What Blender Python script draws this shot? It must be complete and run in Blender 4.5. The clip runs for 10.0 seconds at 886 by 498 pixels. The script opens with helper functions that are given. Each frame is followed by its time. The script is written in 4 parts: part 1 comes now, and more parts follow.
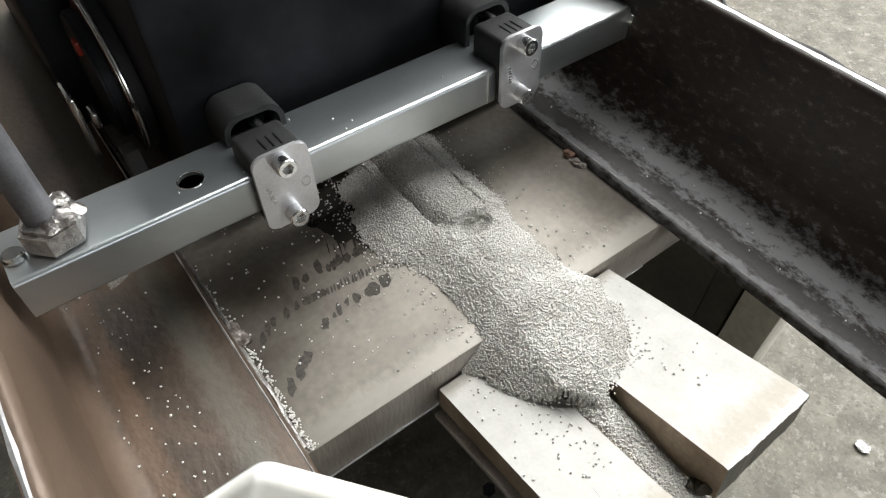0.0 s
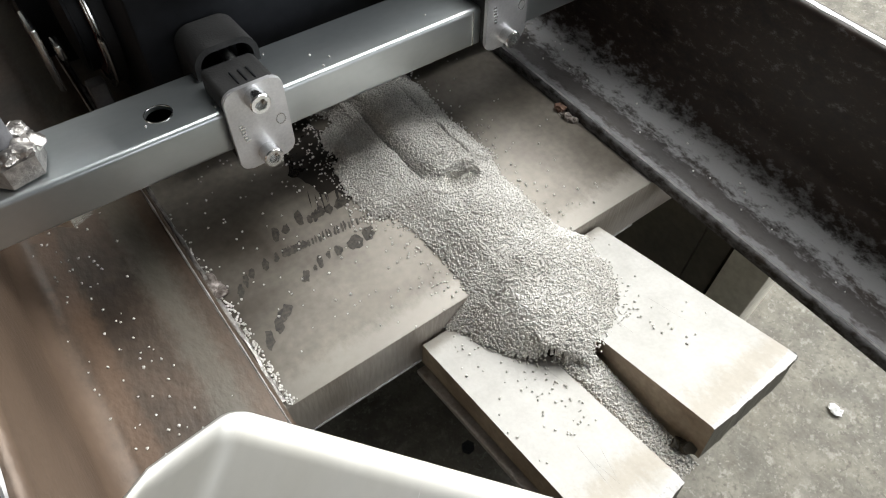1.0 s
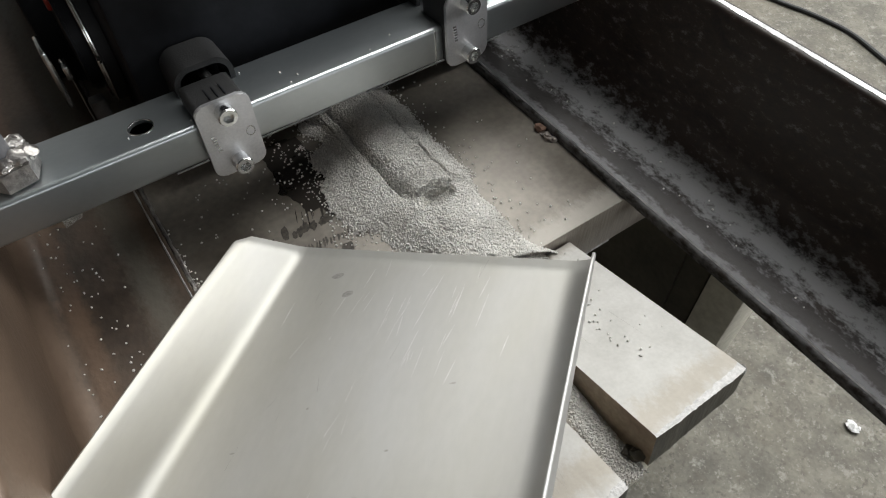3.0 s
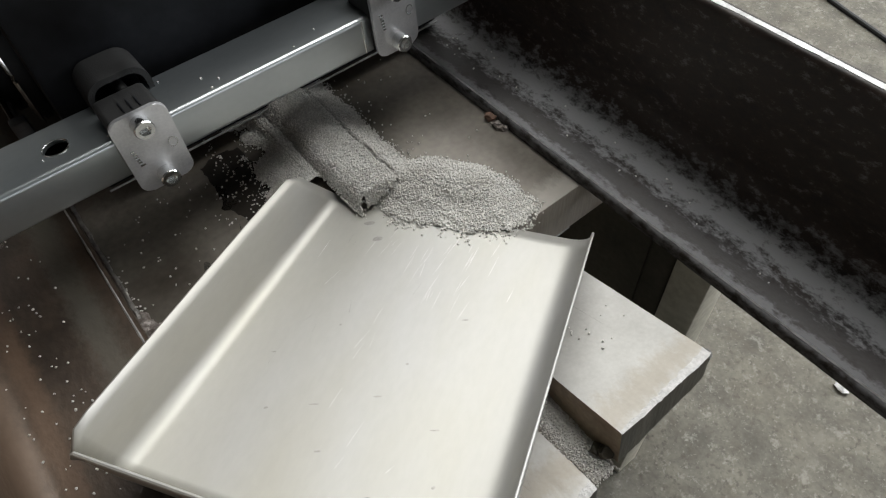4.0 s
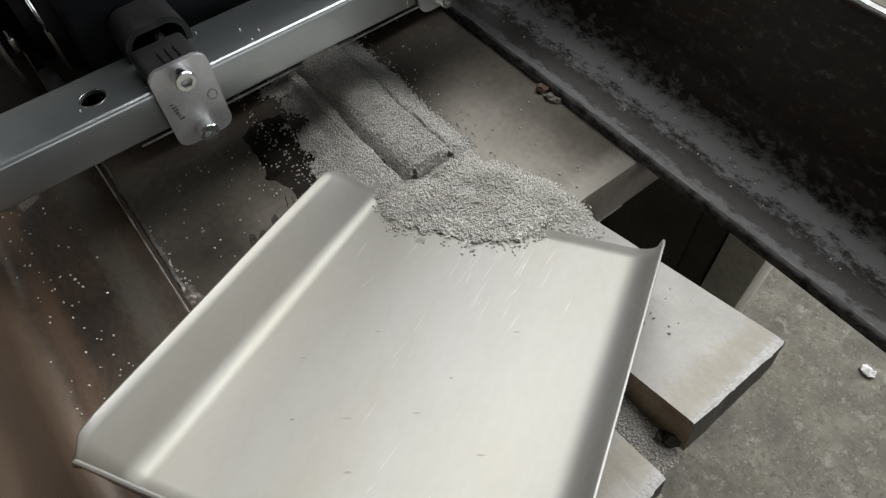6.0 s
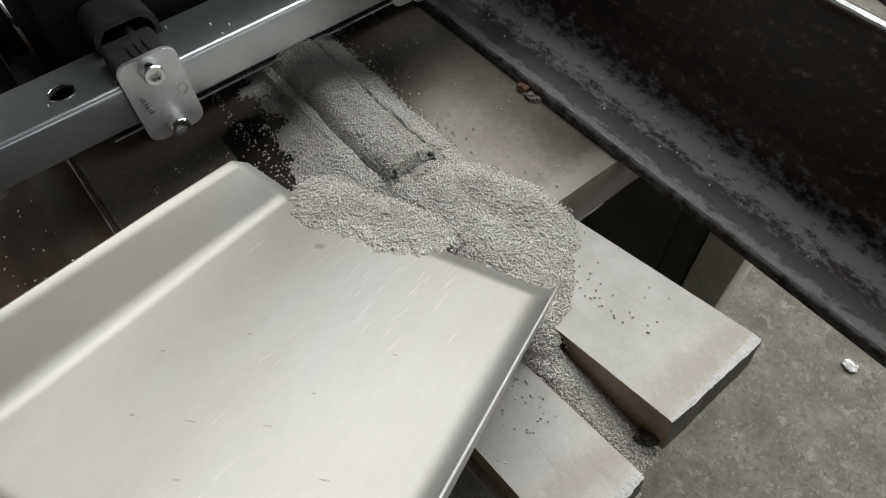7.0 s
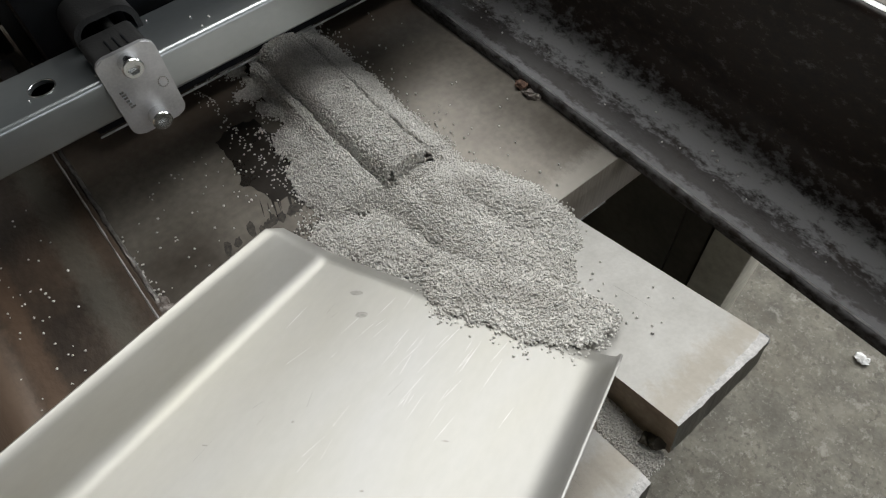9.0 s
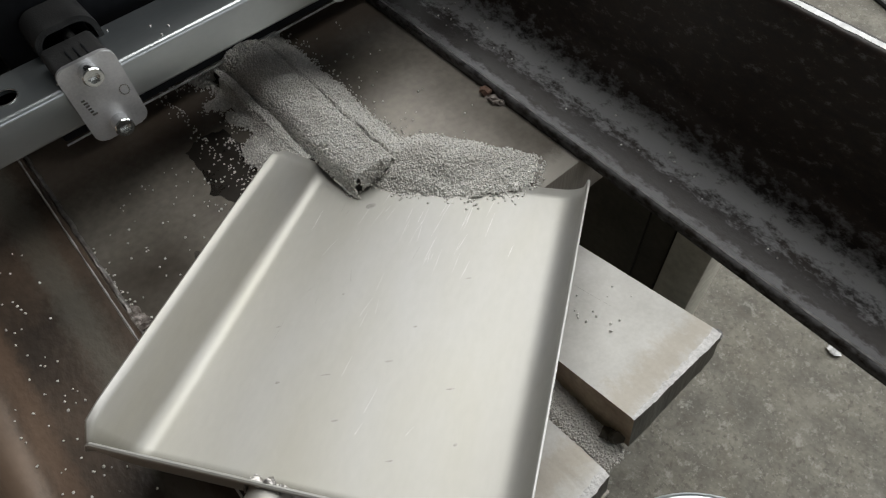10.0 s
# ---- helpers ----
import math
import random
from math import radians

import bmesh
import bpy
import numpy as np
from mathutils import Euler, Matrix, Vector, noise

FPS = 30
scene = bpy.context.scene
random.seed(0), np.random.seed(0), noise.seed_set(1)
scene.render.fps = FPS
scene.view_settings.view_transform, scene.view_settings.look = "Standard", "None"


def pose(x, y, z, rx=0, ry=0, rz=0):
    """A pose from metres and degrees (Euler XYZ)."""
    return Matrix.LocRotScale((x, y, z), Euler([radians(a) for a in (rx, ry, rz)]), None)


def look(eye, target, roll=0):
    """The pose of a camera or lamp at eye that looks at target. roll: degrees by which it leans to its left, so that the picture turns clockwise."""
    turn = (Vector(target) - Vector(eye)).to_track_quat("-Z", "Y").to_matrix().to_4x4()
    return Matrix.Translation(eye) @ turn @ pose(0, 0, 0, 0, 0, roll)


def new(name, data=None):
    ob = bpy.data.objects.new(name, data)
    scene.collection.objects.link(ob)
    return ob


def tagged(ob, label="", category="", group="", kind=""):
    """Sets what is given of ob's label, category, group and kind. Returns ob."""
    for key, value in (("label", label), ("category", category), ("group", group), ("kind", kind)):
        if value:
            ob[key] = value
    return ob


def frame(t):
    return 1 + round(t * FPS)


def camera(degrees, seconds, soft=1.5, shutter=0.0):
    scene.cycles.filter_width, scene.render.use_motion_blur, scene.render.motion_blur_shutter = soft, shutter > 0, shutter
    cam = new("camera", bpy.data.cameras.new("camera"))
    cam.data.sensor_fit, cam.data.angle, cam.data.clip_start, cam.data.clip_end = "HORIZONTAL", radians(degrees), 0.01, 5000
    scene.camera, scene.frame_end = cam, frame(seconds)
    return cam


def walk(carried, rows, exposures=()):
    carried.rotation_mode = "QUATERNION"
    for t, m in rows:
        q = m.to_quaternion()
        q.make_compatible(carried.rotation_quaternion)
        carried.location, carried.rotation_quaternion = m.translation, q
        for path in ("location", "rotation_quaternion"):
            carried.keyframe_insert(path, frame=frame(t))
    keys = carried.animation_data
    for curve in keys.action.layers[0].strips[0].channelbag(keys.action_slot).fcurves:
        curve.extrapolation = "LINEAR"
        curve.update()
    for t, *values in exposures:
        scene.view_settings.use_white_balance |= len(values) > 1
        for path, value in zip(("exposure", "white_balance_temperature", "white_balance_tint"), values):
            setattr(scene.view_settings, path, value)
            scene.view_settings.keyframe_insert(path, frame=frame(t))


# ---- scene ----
# World: metres. x across the workpiece, y along the weld seam (away from the scoop), z up; the top of the thick plate is z = 0.
cam = camera(67.26, 10.0, soft=1.15)
ROWS = [
    (0.0, -0.3357, -0.1708, 0.3692, 40.27, -0.41, -36.77),
    (0.5, -0.3329, -0.1698, 0.3675, 39.52, -0.02, -37.11),
    (1.0, -0.3347, -0.1659, 0.3543, 37.02, -2.31, -36.87),
    (1.5, -0.3298, -0.1650, 0.3554, 37.37, -1.30, -35.25),
    (2.0, -0.3223, -0.1825, 0.3675, 37.70, 0.30, -34.56),
    (2.5, -0.3129, -0.2072, 0.3823, 38.77, 0.36, -34.35),
    (2.7, -0.3133, -0.2050, 0.3814, 38.38, -0.05, -33.75),
    (3.8, -0.2683, -0.2035, 0.3697, 36.93, 2.96, -38.55),
    (4.0, -0.2726, -0.2051, 0.3689, 36.71, 2.72, -38.84),
    (4.5, -0.2815, -0.1966, 0.3603, 35.40, 2.56, -38.38),
    (5.0, -0.2928, -0.1865, 0.3678, 35.19, 2.62, -37.57),
    (6.3, -0.2912, -0.1732, 0.3579, 34.02, 1.92, -37.84),
    (6.5, -0.2886, -0.1739, 0.3592, 34.02, 1.56, -38.11),
    (7.0, -0.2862, -0.1760, 0.3590, 34.06, 1.63, -38.57),
    (7.5, -0.2835, -0.1788, 0.3573, 33.66, 2.11, -38.63),
    (8.0, -0.2712, -0.1759, 0.3573, 33.52, 2.50, -39.43),
    (8.5, -0.2798, -0.1765, 0.3623, 33.73, 2.01, -39.25),
    (9.0, -0.2779, -0.1741, 0.3543, 33.84, 2.80, -39.14),
    (9.5, -0.2781, -0.1827, 0.3624, 33.64, 2.16, -39.76),
    (10.0, -0.2693, -0.1868, 0.3635, 33.86, 2.63, -40.75),
]
walk(cam, [(t, pose(x, y, z, a, b, c)) for t, x, y, z, a, b, c in ROWS], exposures=[(0.0, -0.08), (1.3, -0.12), (2.0, -0.2), (2.5, -0.5), (3.8, -0.8), (4.6, -0.98), (7.0, -1.09), (8.5, -1.03), (10.0, -1.12)])

GROUND = -0.62

# ---------------------------------------------------------------- light
world = bpy.data.worlds.new("workshop_sky")
scene.world = world
world.use_nodes = True
wn = world.node_tree.nodes
sky = wn.new("ShaderNodeTexSky")
sky.sky_type, sky.sun_disc = "NISHITA", False
sky.sun_elevation, sky.sun_rotation = radians(40), radians(120)
world.node_tree.links.new(sky.outputs[0], wn["Background"].inputs[0])
wn["Background"].inputs[1].default_value = 0.08


def area(name, eye, target, w, h, watts, colour):
    la = bpy.data.lights.new(name, "AREA")
    la.shape, la.size, la.size_y, la.energy, la.color = "RECTANGLE", w, h, watts, colour
    ob = new(name, la)
    ob.matrix_world = look(eye, target)
    return ob


# daylight through the assumed skylight and east window of the workshop
area("skylight_lamp", (3.1, 2.0, 4.38), (3.1, 2.0, 0), 5.4, 6.0, 1060, (0.99, 0.99, 0.965))
area("window_lamp", (6.98, -2.5, 2.55), (0, -2.5, 2.55), 7.4, 2.6, 850, (0.96, 0.98, 1.0))
# unseen lamp added to fill the south-facing sides
area("south_fill_lamp", (0.8, -6.98, 1.9), (0.8, 0, 1.9), 3.9, 1.9, 80, (0.98, 0.985, 1.0))

# ---------------------------------------------------------------- materials


def mat(name, colour, rough=0.5, metal=0.0, scale=60, var=0.25, bump=0.15, fine=600, tint=None, stretch=None, spec=0.5, rvar=0.12, fleck=0.35):
    """A surface with two scales of variation in colour, gloss and relief."""
    m = bpy.data.materials.new(name)
    m.use_nodes = True
    n, l = m.node_tree.nodes, m.node_tree.links
    b = n["Principled BSDF"]
    b.inputs["Roughness"].default_value, b.inputs["Metallic"].default_value = rough, metal
    b.inputs["Specular IOR Level"].default_value = spec
    tc = n.new("ShaderNodeTexCoord")
    mp = n.new("ShaderNodeMapping")
    if stretch:
        mp.inputs["Scale"].default_value = stretch
    l.new(tc.outputs["Object"], mp.inputs[0])
    big, small = n.new("ShaderNodeTexNoise"), n.new("ShaderNodeTexNoise")
    big.inputs["Scale"].default_value, small.inputs["Scale"].default_value = scale, fine
    big.inputs["Detail"].default_value, small.inputs["Detail"].default_value = 6, 4
    l.new(mp.outputs[0], big.inputs[0])
    l.new(mp.outputs[0], small.inputs[0])
    ramp = n.new("ShaderNodeValToRGB")
    dark = [c * (1 - var) for c in colour]
    light = tint if tint else [min(1, c * (1 + var)) for c in colour]
    ramp.color_ramp.elements[0].position, ramp.color_ramp.elements[1].position = 0.3, 0.7
    ramp.color_ramp.elements[0].color, ramp.color_ramp.elements[1].color = (*dark, 1), (*light, 1)
    l.new(big.outputs[0], ramp.inputs[0])
    mix = n.new("ShaderNodeMix")
    mix.data_type, mix.blend_type = "RGBA", "OVERLAY"
    mix.inputs["Factor"].default_value = fleck
    l.new(ramp.outputs[0], mix.inputs["A"])
    l.new(small.outputs[0], mix.inputs["B"])
    l.new(mix.outputs["Result"], b.inputs["Base Color"])
    mr = n.new("ShaderNodeMapRange")
    mr.inputs["To Min"].default_value, mr.inputs["To Max"].default_value = max(0.03, rough - rvar), min(1, rough + rvar)
    l.new(big.outputs[0], mr.inputs[0])
    l.new(mr.outputs[0], b.inputs["Roughness"])
    if bump:
        bp = n.new("ShaderNodeBump")
        bp.inputs["Strength"].default_value, bp.inputs["Distance"].default_value = bump, 0.001
        l.new(small.outputs[0], bp.inputs["Height"])
        l.new(bp.outputs[0], b.inputs["Normal"])
    return m


def banded(m, axis, bands, soft=0.38, patchy=1.0):
    """Lay bands of another colour, wear and painted shade among them, along a beam: (centre, half width, colour,
    strength, roughness) in metres along an axis.
    """
    n, l = m.node_tree.nodes, m.node_tree.links
    b = n["Principled BSDF"]
    tc = n.new("ShaderNodeTexCoord")
    sep = n.new("ShaderNodeSeparateXYZ")
    l.new(tc.outputs["Object"], sep.inputs[0])
    nz = n.new("ShaderNodeTexNoise")
    mp = n.new("ShaderNodeMapping")
    mp.inputs["Scale"].default_value = (1, 0.55, 1)
    l.new(tc.outputs["Object"], mp.inputs[0])
    l.new(mp.outputs[0], nz.inputs[0])
    nz.inputs["Scale"].default_value, nz.inputs["Detail"].default_value, nz.inputs["Roughness"].default_value = 170, 8, 0.72
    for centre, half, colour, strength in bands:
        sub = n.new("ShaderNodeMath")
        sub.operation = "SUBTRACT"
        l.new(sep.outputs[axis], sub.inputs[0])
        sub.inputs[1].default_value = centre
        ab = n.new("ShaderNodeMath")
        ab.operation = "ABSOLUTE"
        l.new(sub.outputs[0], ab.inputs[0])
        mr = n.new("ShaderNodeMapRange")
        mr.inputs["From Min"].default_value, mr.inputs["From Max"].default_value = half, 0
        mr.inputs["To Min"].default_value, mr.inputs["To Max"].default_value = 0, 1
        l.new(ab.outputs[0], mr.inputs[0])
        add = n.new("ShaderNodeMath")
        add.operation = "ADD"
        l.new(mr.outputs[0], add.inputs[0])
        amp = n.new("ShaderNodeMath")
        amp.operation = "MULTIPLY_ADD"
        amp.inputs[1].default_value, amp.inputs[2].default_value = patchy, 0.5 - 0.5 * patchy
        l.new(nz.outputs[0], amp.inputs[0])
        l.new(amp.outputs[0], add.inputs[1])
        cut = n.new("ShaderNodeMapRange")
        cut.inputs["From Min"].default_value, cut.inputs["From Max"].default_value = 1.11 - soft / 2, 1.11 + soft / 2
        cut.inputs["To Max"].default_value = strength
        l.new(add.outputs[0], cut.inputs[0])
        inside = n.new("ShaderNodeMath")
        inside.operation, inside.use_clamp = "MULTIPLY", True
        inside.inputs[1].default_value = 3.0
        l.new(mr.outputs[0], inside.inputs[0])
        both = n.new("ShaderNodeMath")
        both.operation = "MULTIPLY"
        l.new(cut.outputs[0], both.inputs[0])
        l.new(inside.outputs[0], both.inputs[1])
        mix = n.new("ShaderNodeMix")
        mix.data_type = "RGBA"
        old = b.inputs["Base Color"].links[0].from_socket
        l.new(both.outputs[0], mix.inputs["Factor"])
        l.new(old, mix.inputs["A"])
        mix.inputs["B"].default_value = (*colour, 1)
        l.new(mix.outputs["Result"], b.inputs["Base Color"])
    return m


def speckled(m):
    """Dark stains and pale specks, as on a worn concrete floor."""
    n, l = m.node_tree.nodes, m.node_tree.links
    b = n["Principled BSDF"]
    tc = n.new("ShaderNodeTexCoord")
    for scale, lo, hi, colour, strength in ((26, 0.52, 0.66, (0.10, 0.088, 0.065), 0.65), (48, 0.56, 0.66, (0.36, 0.35, 0.31), 0.45), (95, 0.54, 0.62, (0.08, 0.072, 0.055), 0.75), (3.5, 0.5, 0.7, (0.15, 0.13, 0.095), 0.5), (170, 0.58, 0.66, (0.34, 0.33, 0.29), 0.4), (14, 0.55, 0.70, (0.32, 0.31, 0.27), 0.25)):
        nz = n.new("ShaderNodeTexNoise")
        nz.inputs["Scale"].default_value, nz.inputs["Detail"].default_value, nz.inputs["Roughness"].default_value = scale, 9, 0.65
        l.new(tc.outputs["Object"], nz.inputs[0])
        mr = n.new("ShaderNodeMapRange")
        mr.inputs["From Min"].default_value, mr.inputs["From Max"].default_value, mr.inputs["To Max"].default_value = lo, hi, strength
        l.new(nz.outputs[0], mr.inputs[0])
        mix = n.new("ShaderNodeMix")
        mix.data_type = "RGBA"
        l.new(mr.outputs[0], mix.inputs["Factor"])
        l.new(b.inputs["Base Color"].links[0].from_socket, mix.inputs["A"])
        mix.inputs["B"].default_value = (*colour, 1)
        l.new(mix.outputs["Result"], b.inputs["Base Color"])
    return m


def per_island(m, amount):
    """Vary the brightness from grain to grain."""
    n, l = m.node_tree.nodes, m.node_tree.links
    b = n["Principled BSDF"]
    g = n.new("ShaderNodeNewGeometry")
    mr = n.new("ShaderNodeMapRange")
    mr.inputs["To Min"].default_value, mr.inputs["To Max"].default_value = 1 - amount, 1 + amount
    l.new(g.outputs["Random Per Island"], mr.inputs[0])
    hsv = n.new("ShaderNodeHueSaturation")
    l.new(mr.outputs[0], hsv.inputs["Value"])
    l.new(b.inputs["Base Color"].links[0].from_socket, hsv.inputs["Color"])
    l.new(hsv.outputs[0], b.inputs["Base Color"])
    return m


# Paler towards the front edge; the brown band under the tube is painted shade.
STEEL_PLATE = banded(mat("ground_steel", (0.105, 0.084, 0.063), 0.42, 0.3, 9, 0.5, 0.06, 180, tint=(0.235, 0.213, 0.180), rvar=0.12),
                     1, [(0.005, 0.030, (0.34, 0.32, 0.285), 0.5), (0.26, 0.10, (0.10, 0.066, 0.046), 0.5)])
TAB_STEEL = banded(mat("bright_tab_steel", (0.49, 0.478, 0.448), 0.60, 0.1, 40, 0.10, 0.08, 420, tint=(0.56, 0.55, 0.522), spec=0.3, fleck=0.10),
                   1, [(-0.140, 0.022, (0.34, 0.27, 0.18), 0.4), (-0.004, 0.012, (0.30, 0.26, 0.21), 0.5)], soft=0.5, patchy=1.8)
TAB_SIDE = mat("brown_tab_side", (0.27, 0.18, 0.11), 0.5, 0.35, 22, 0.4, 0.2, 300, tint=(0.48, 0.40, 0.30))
CUT_STEEL = mat("cut_steel", (0.33, 0.285, 0.24), 0.45, 0.25, 20, 0.3, 0.4, 500, tint=(0.44, 0.41, 0.37), stretch=(1, 1, 0.12))
# Tab ends carry a darker tone that offsets the south lamp's light.
TAB_END = mat("darkened_sawn_end", (0.11, 0.105, 0.088), 0.55, 0.3, 60, 0.35, 0.4, 500, tint=(0.19, 0.18, 0.15), stretch=(1, 1, 0.2))
RAGGED = mat("sawn_bright_steel", (0.46, 0.45, 0.44), 0.55, 0.3, 120, 0.2, 0.6, 500)
# First band makes the leg lighter than the upright; the pale ones are scuffs.
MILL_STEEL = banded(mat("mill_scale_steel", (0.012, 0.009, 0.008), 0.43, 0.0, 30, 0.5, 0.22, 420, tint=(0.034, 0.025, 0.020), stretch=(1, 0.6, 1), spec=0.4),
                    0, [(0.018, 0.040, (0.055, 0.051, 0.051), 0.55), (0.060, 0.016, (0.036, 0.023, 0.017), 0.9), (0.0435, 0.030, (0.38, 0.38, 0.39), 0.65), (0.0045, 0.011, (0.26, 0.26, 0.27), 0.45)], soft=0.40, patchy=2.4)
RUST_STEEL = banded(mat("rusty_mill_steel", (0.046, 0.036, 0.028), 0.40, 0.3, 16, 0.5, 0.35, 260, tint=(0.125, 0.088, 0.062), stretch=(1, 0.6, 1)),
                    0, [(-0.392, 0.020, (0.19, 0.13, 0.09), 0.4), (-0.372, 0.016, (0.20, 0.125, 0.08), 0.35), (-0.325, 0.024, (0.15, 0.145, 0.12), 0.45)])
WORN = mat("worn_bright_edge", (0.52, 0.52, 0.52), 0.42, 0.5, 90, 0.35, 0.15, 300)
ZINC = mat("zinc_steel", (0.47, 0.52, 0.54), 0.32, 0.92, 9, 0.10, 0.01, 300, tint=(0.61, 0.635, 0.635), rvar=0.09, fleck=0.06, stretch=(0.6, 1, 1))
PLATE_ZINC = mat("clamp_plate_zinc", (0.70, 0.70, 0.715), 0.40, 0.9, 60, 0.1, 0.05, 700)
BOLT_ZINC = mat("bolt_zinc", (0.74, 0.75, 0.74), 0.2, 1.0, 150, 0.1, 0.03, 900)
BLACK_PLASTIC = mat("black_plastic", (0.020, 0.020, 0.020), 0.55, 0.0, 60, 0.3, 0.25, 900, spec=0.35)
BLACK_PAINT_AND_SHADE = mat("black_paint_and_shade", (0.006, 0.006, 0.007), 0.5, 0.0, 16, 0.6, 0.1, 160, tint=(0.020, 0.022, 0.026), spec=0.2, rvar=0.2)
STAINLESS = mat("stainless_sheet", (0.43, 0.415, 0.365), 0.57, 0.84, 13, 0.02, 0.002, 260, stretch=(1, 0.4, 1), tint=(0.49, 0.485, 0.47), rvar=0.06, fleck=0.05)
CONCRETE = speckled(mat("concrete", (0.105, 0.096, 0.074), 0.72, 0.0, 16, 0.3, 0.8, 140, tint=(0.185, 0.173, 0.140)))
FLUX = per_island(mat("flux_granules", (0.58, 0.558, 0.52), 0.85, 0.0, 30, 0.12, 0.1, 900, tint=(0.73, 0.715, 0.68), spec=0.2), 0.15)
WALL = mat("wall_paint", (0.17, 0.172, 0.17), 0.8, 0.0, 1.5, 0.1, 0.1, 40)
WELD = mat("weld_bead", (0.42, 0.40, 0.38), 0.38, 0.9, 200, 0.35, 0.5, 700)
RUST_WELD = mat("dull_weld", (0.20, 0.16, 0.135), 0.55, 0.4, 200, 0.5, 0.5, 700, tint=(0.42, 0.38, 0.35))
RUST = mat("rust_blob", (0.15, 0.085, 0.058), 0.7, 0.1, 300, 0.4, 0.5, 900)
STAIN = mat("dark_stain", (0.034, 0.029, 0.023), 0.5, 0.1, 300, 0.4, 0.1, tint=(0.07, 0.06, 0.048))
OIL = mat("black_oil", (0.026, 0.022, 0.018), 0.3, 0.0, 60, 0.3, 0.05)
RED = mat("red_paint", (0.35, 0.03, 0.015), 0.35, 0.0, 40, 0.2, 0.05)
DARK_RED = mat("dark_red_paint", (0.09, 0.012, 0.008), 0.4, 0.0, 40, 0.3, 0.05)
SCUFF = mat("bright_scuff", (0.60, 0.595, 0.58), 0.52, 0.8, 300, 0.1, 0.02)
NICK = mat("grey_smear", (0.33, 0.322, 0.295), 0.55, 0.7, 300, 0.15, 0.05)
GREY_PAINT = mat("grey_paint", (0.10, 0.10, 0.105), 0.45, 0.1, 40, 0.3, 0.1)
BLACK_RUBBER = mat("black_rubber", (0.02, 0.02, 0.021), 0.6, 0.0, 60, 0.2, 0.1)
PAPER = mat("white_paper", (0.78, 0.78, 0.77), 0.7, 0.0, 60, 0.05, 0.1)
STAND = mat("stand_steel", (0.52, 0.50, 0.41), 0.6, 0.0, 12, 0.2, 0.2, 150, tint=(0.62, 0.59, 0.50))
DARK_STAND = mat("dark_stand_steel", (0.075, 0.066, 0.048), 0.6, 0.1, 12, 0.4, 0.2, 150)

# ---------------------------------------------------------------- builders


def mesh_ob(name, bm, material, parent=None, label="", smooth=True):
    me = bpy.data.meshes.new(name)
    bmesh.ops.recalc_face_normals(bm, faces=bm.faces)
    bm.to_mesh(me)
    bm.free()
    for m in material if isinstance(material, tuple) else (material,):
        me.materials.append(m)
    if smooth:
        me.polygons.foreach_set("use_smooth", [True] * len(me.polygons))
        me.set_sharp_from_angle(angle=radians(35))
    ob = new(name, me)
    if parent:
        ob.parent = parent
    if label:
        ob["label"] = label
    return ob


part = mesh_ob


def empty(name, m=None):
    ob = new(name)
    ob.empty_display_size = 0.02
    if m is not None:
        ob.matrix_world = m
    return ob


def bm_box(x0, x1, y0, y1, z0, z1, bevel=0.0, seg=2, bm=None):
    bm = bm or bmesh.new()
    r = bmesh.ops.create_cube(bm, size=1, matrix=Matrix.Translation(((x0 + x1) / 2, (y0 + y1) / 2, (z0 + z1) / 2)) @ Matrix.Diagonal((x1 - x0, y1 - y0, z1 - z0, 1)))
    if bevel:
        es = {e for v in r["verts"] for e in v.link_edges}
        bmesh.ops.bevel(bm, geom=list(es), offset=bevel, segments=seg, affect="EDGES", profile=0.5)
    return bm


def bm_prism(outline, a, b, axis="y", bevel=0.0, seg=2, bm=None):
    """Extrude a closed 2D outline from a to b along an axis. Outline: (x, z) for y, (y, z) for x, (x, y) for z."""
    bm = bm or bmesh.new()

    def at(p, t):
        return {"y": (p[0], t, p[1]), "x": (t, p[0], p[1]), "z": (p[0], p[1], t)}[axis]
    v0 = [bm.verts.new(at(p, a)) for p in outline]
    v1 = [bm.verts.new(at(p, b)) for p in outline]
    n = len(outline)
    caps = [bm.faces.new(v0), bm.faces.new(v1)]
    for i in range(n):
        bm.faces.new((v0[i], v0[(i + 1) % n], v1[(i + 1) % n], v1[i]))
    if bevel:
        es = {e for f in caps for e in f.edges}
        bmesh.ops.bevel(bm, geom=list(es), offset=bevel, segments=seg, affect="EDGES")
    return bm


def bm_cyl(p0, p1, r0, r1=None, n=24, bevel=0.0, bm=None, caps=True):
    bm = bm or bmesh.new()
    p0, p1 = Vector(p0), Vector(p1)
    d = p1 - p0
    m = Matrix.Translation((p0 + p1) / 2) @ d.to_track_quat("Z", "Y").to_matrix().to_4x4()
    r = bmesh.ops.create_cone(bm, cap_ends=caps, segments=n, radius1=r0, radius2=r0 if r1 is None else r1, depth=d.length, matrix=m)
    if bevel:
        es = {e for v in r["verts"] for e in v.link_edges if len(e.link_faces) == 2 and any(len(f.verts) > 4 for f in e.link_faces)}
        bmesh.ops.bevel(bm, geom=list(es), offset=bevel, segments=2, affect="EDGES")
    return bm


def rounded(x0, x1, y0, y1, r, n=6):
    pts = []
    for cx, cy, a in ((x1 - r, y0 + r, -90), (x1 - r, y1 - r, 0), (x0 + r, y1 - r, 90), (x0 + r, y0 + r, 180)):
        for i in range(n + 1):
            t = radians(a + 90 * i / n)
            pts.append((cx + r * math.cos(t), cy + r * math.sin(t)))
    return pts


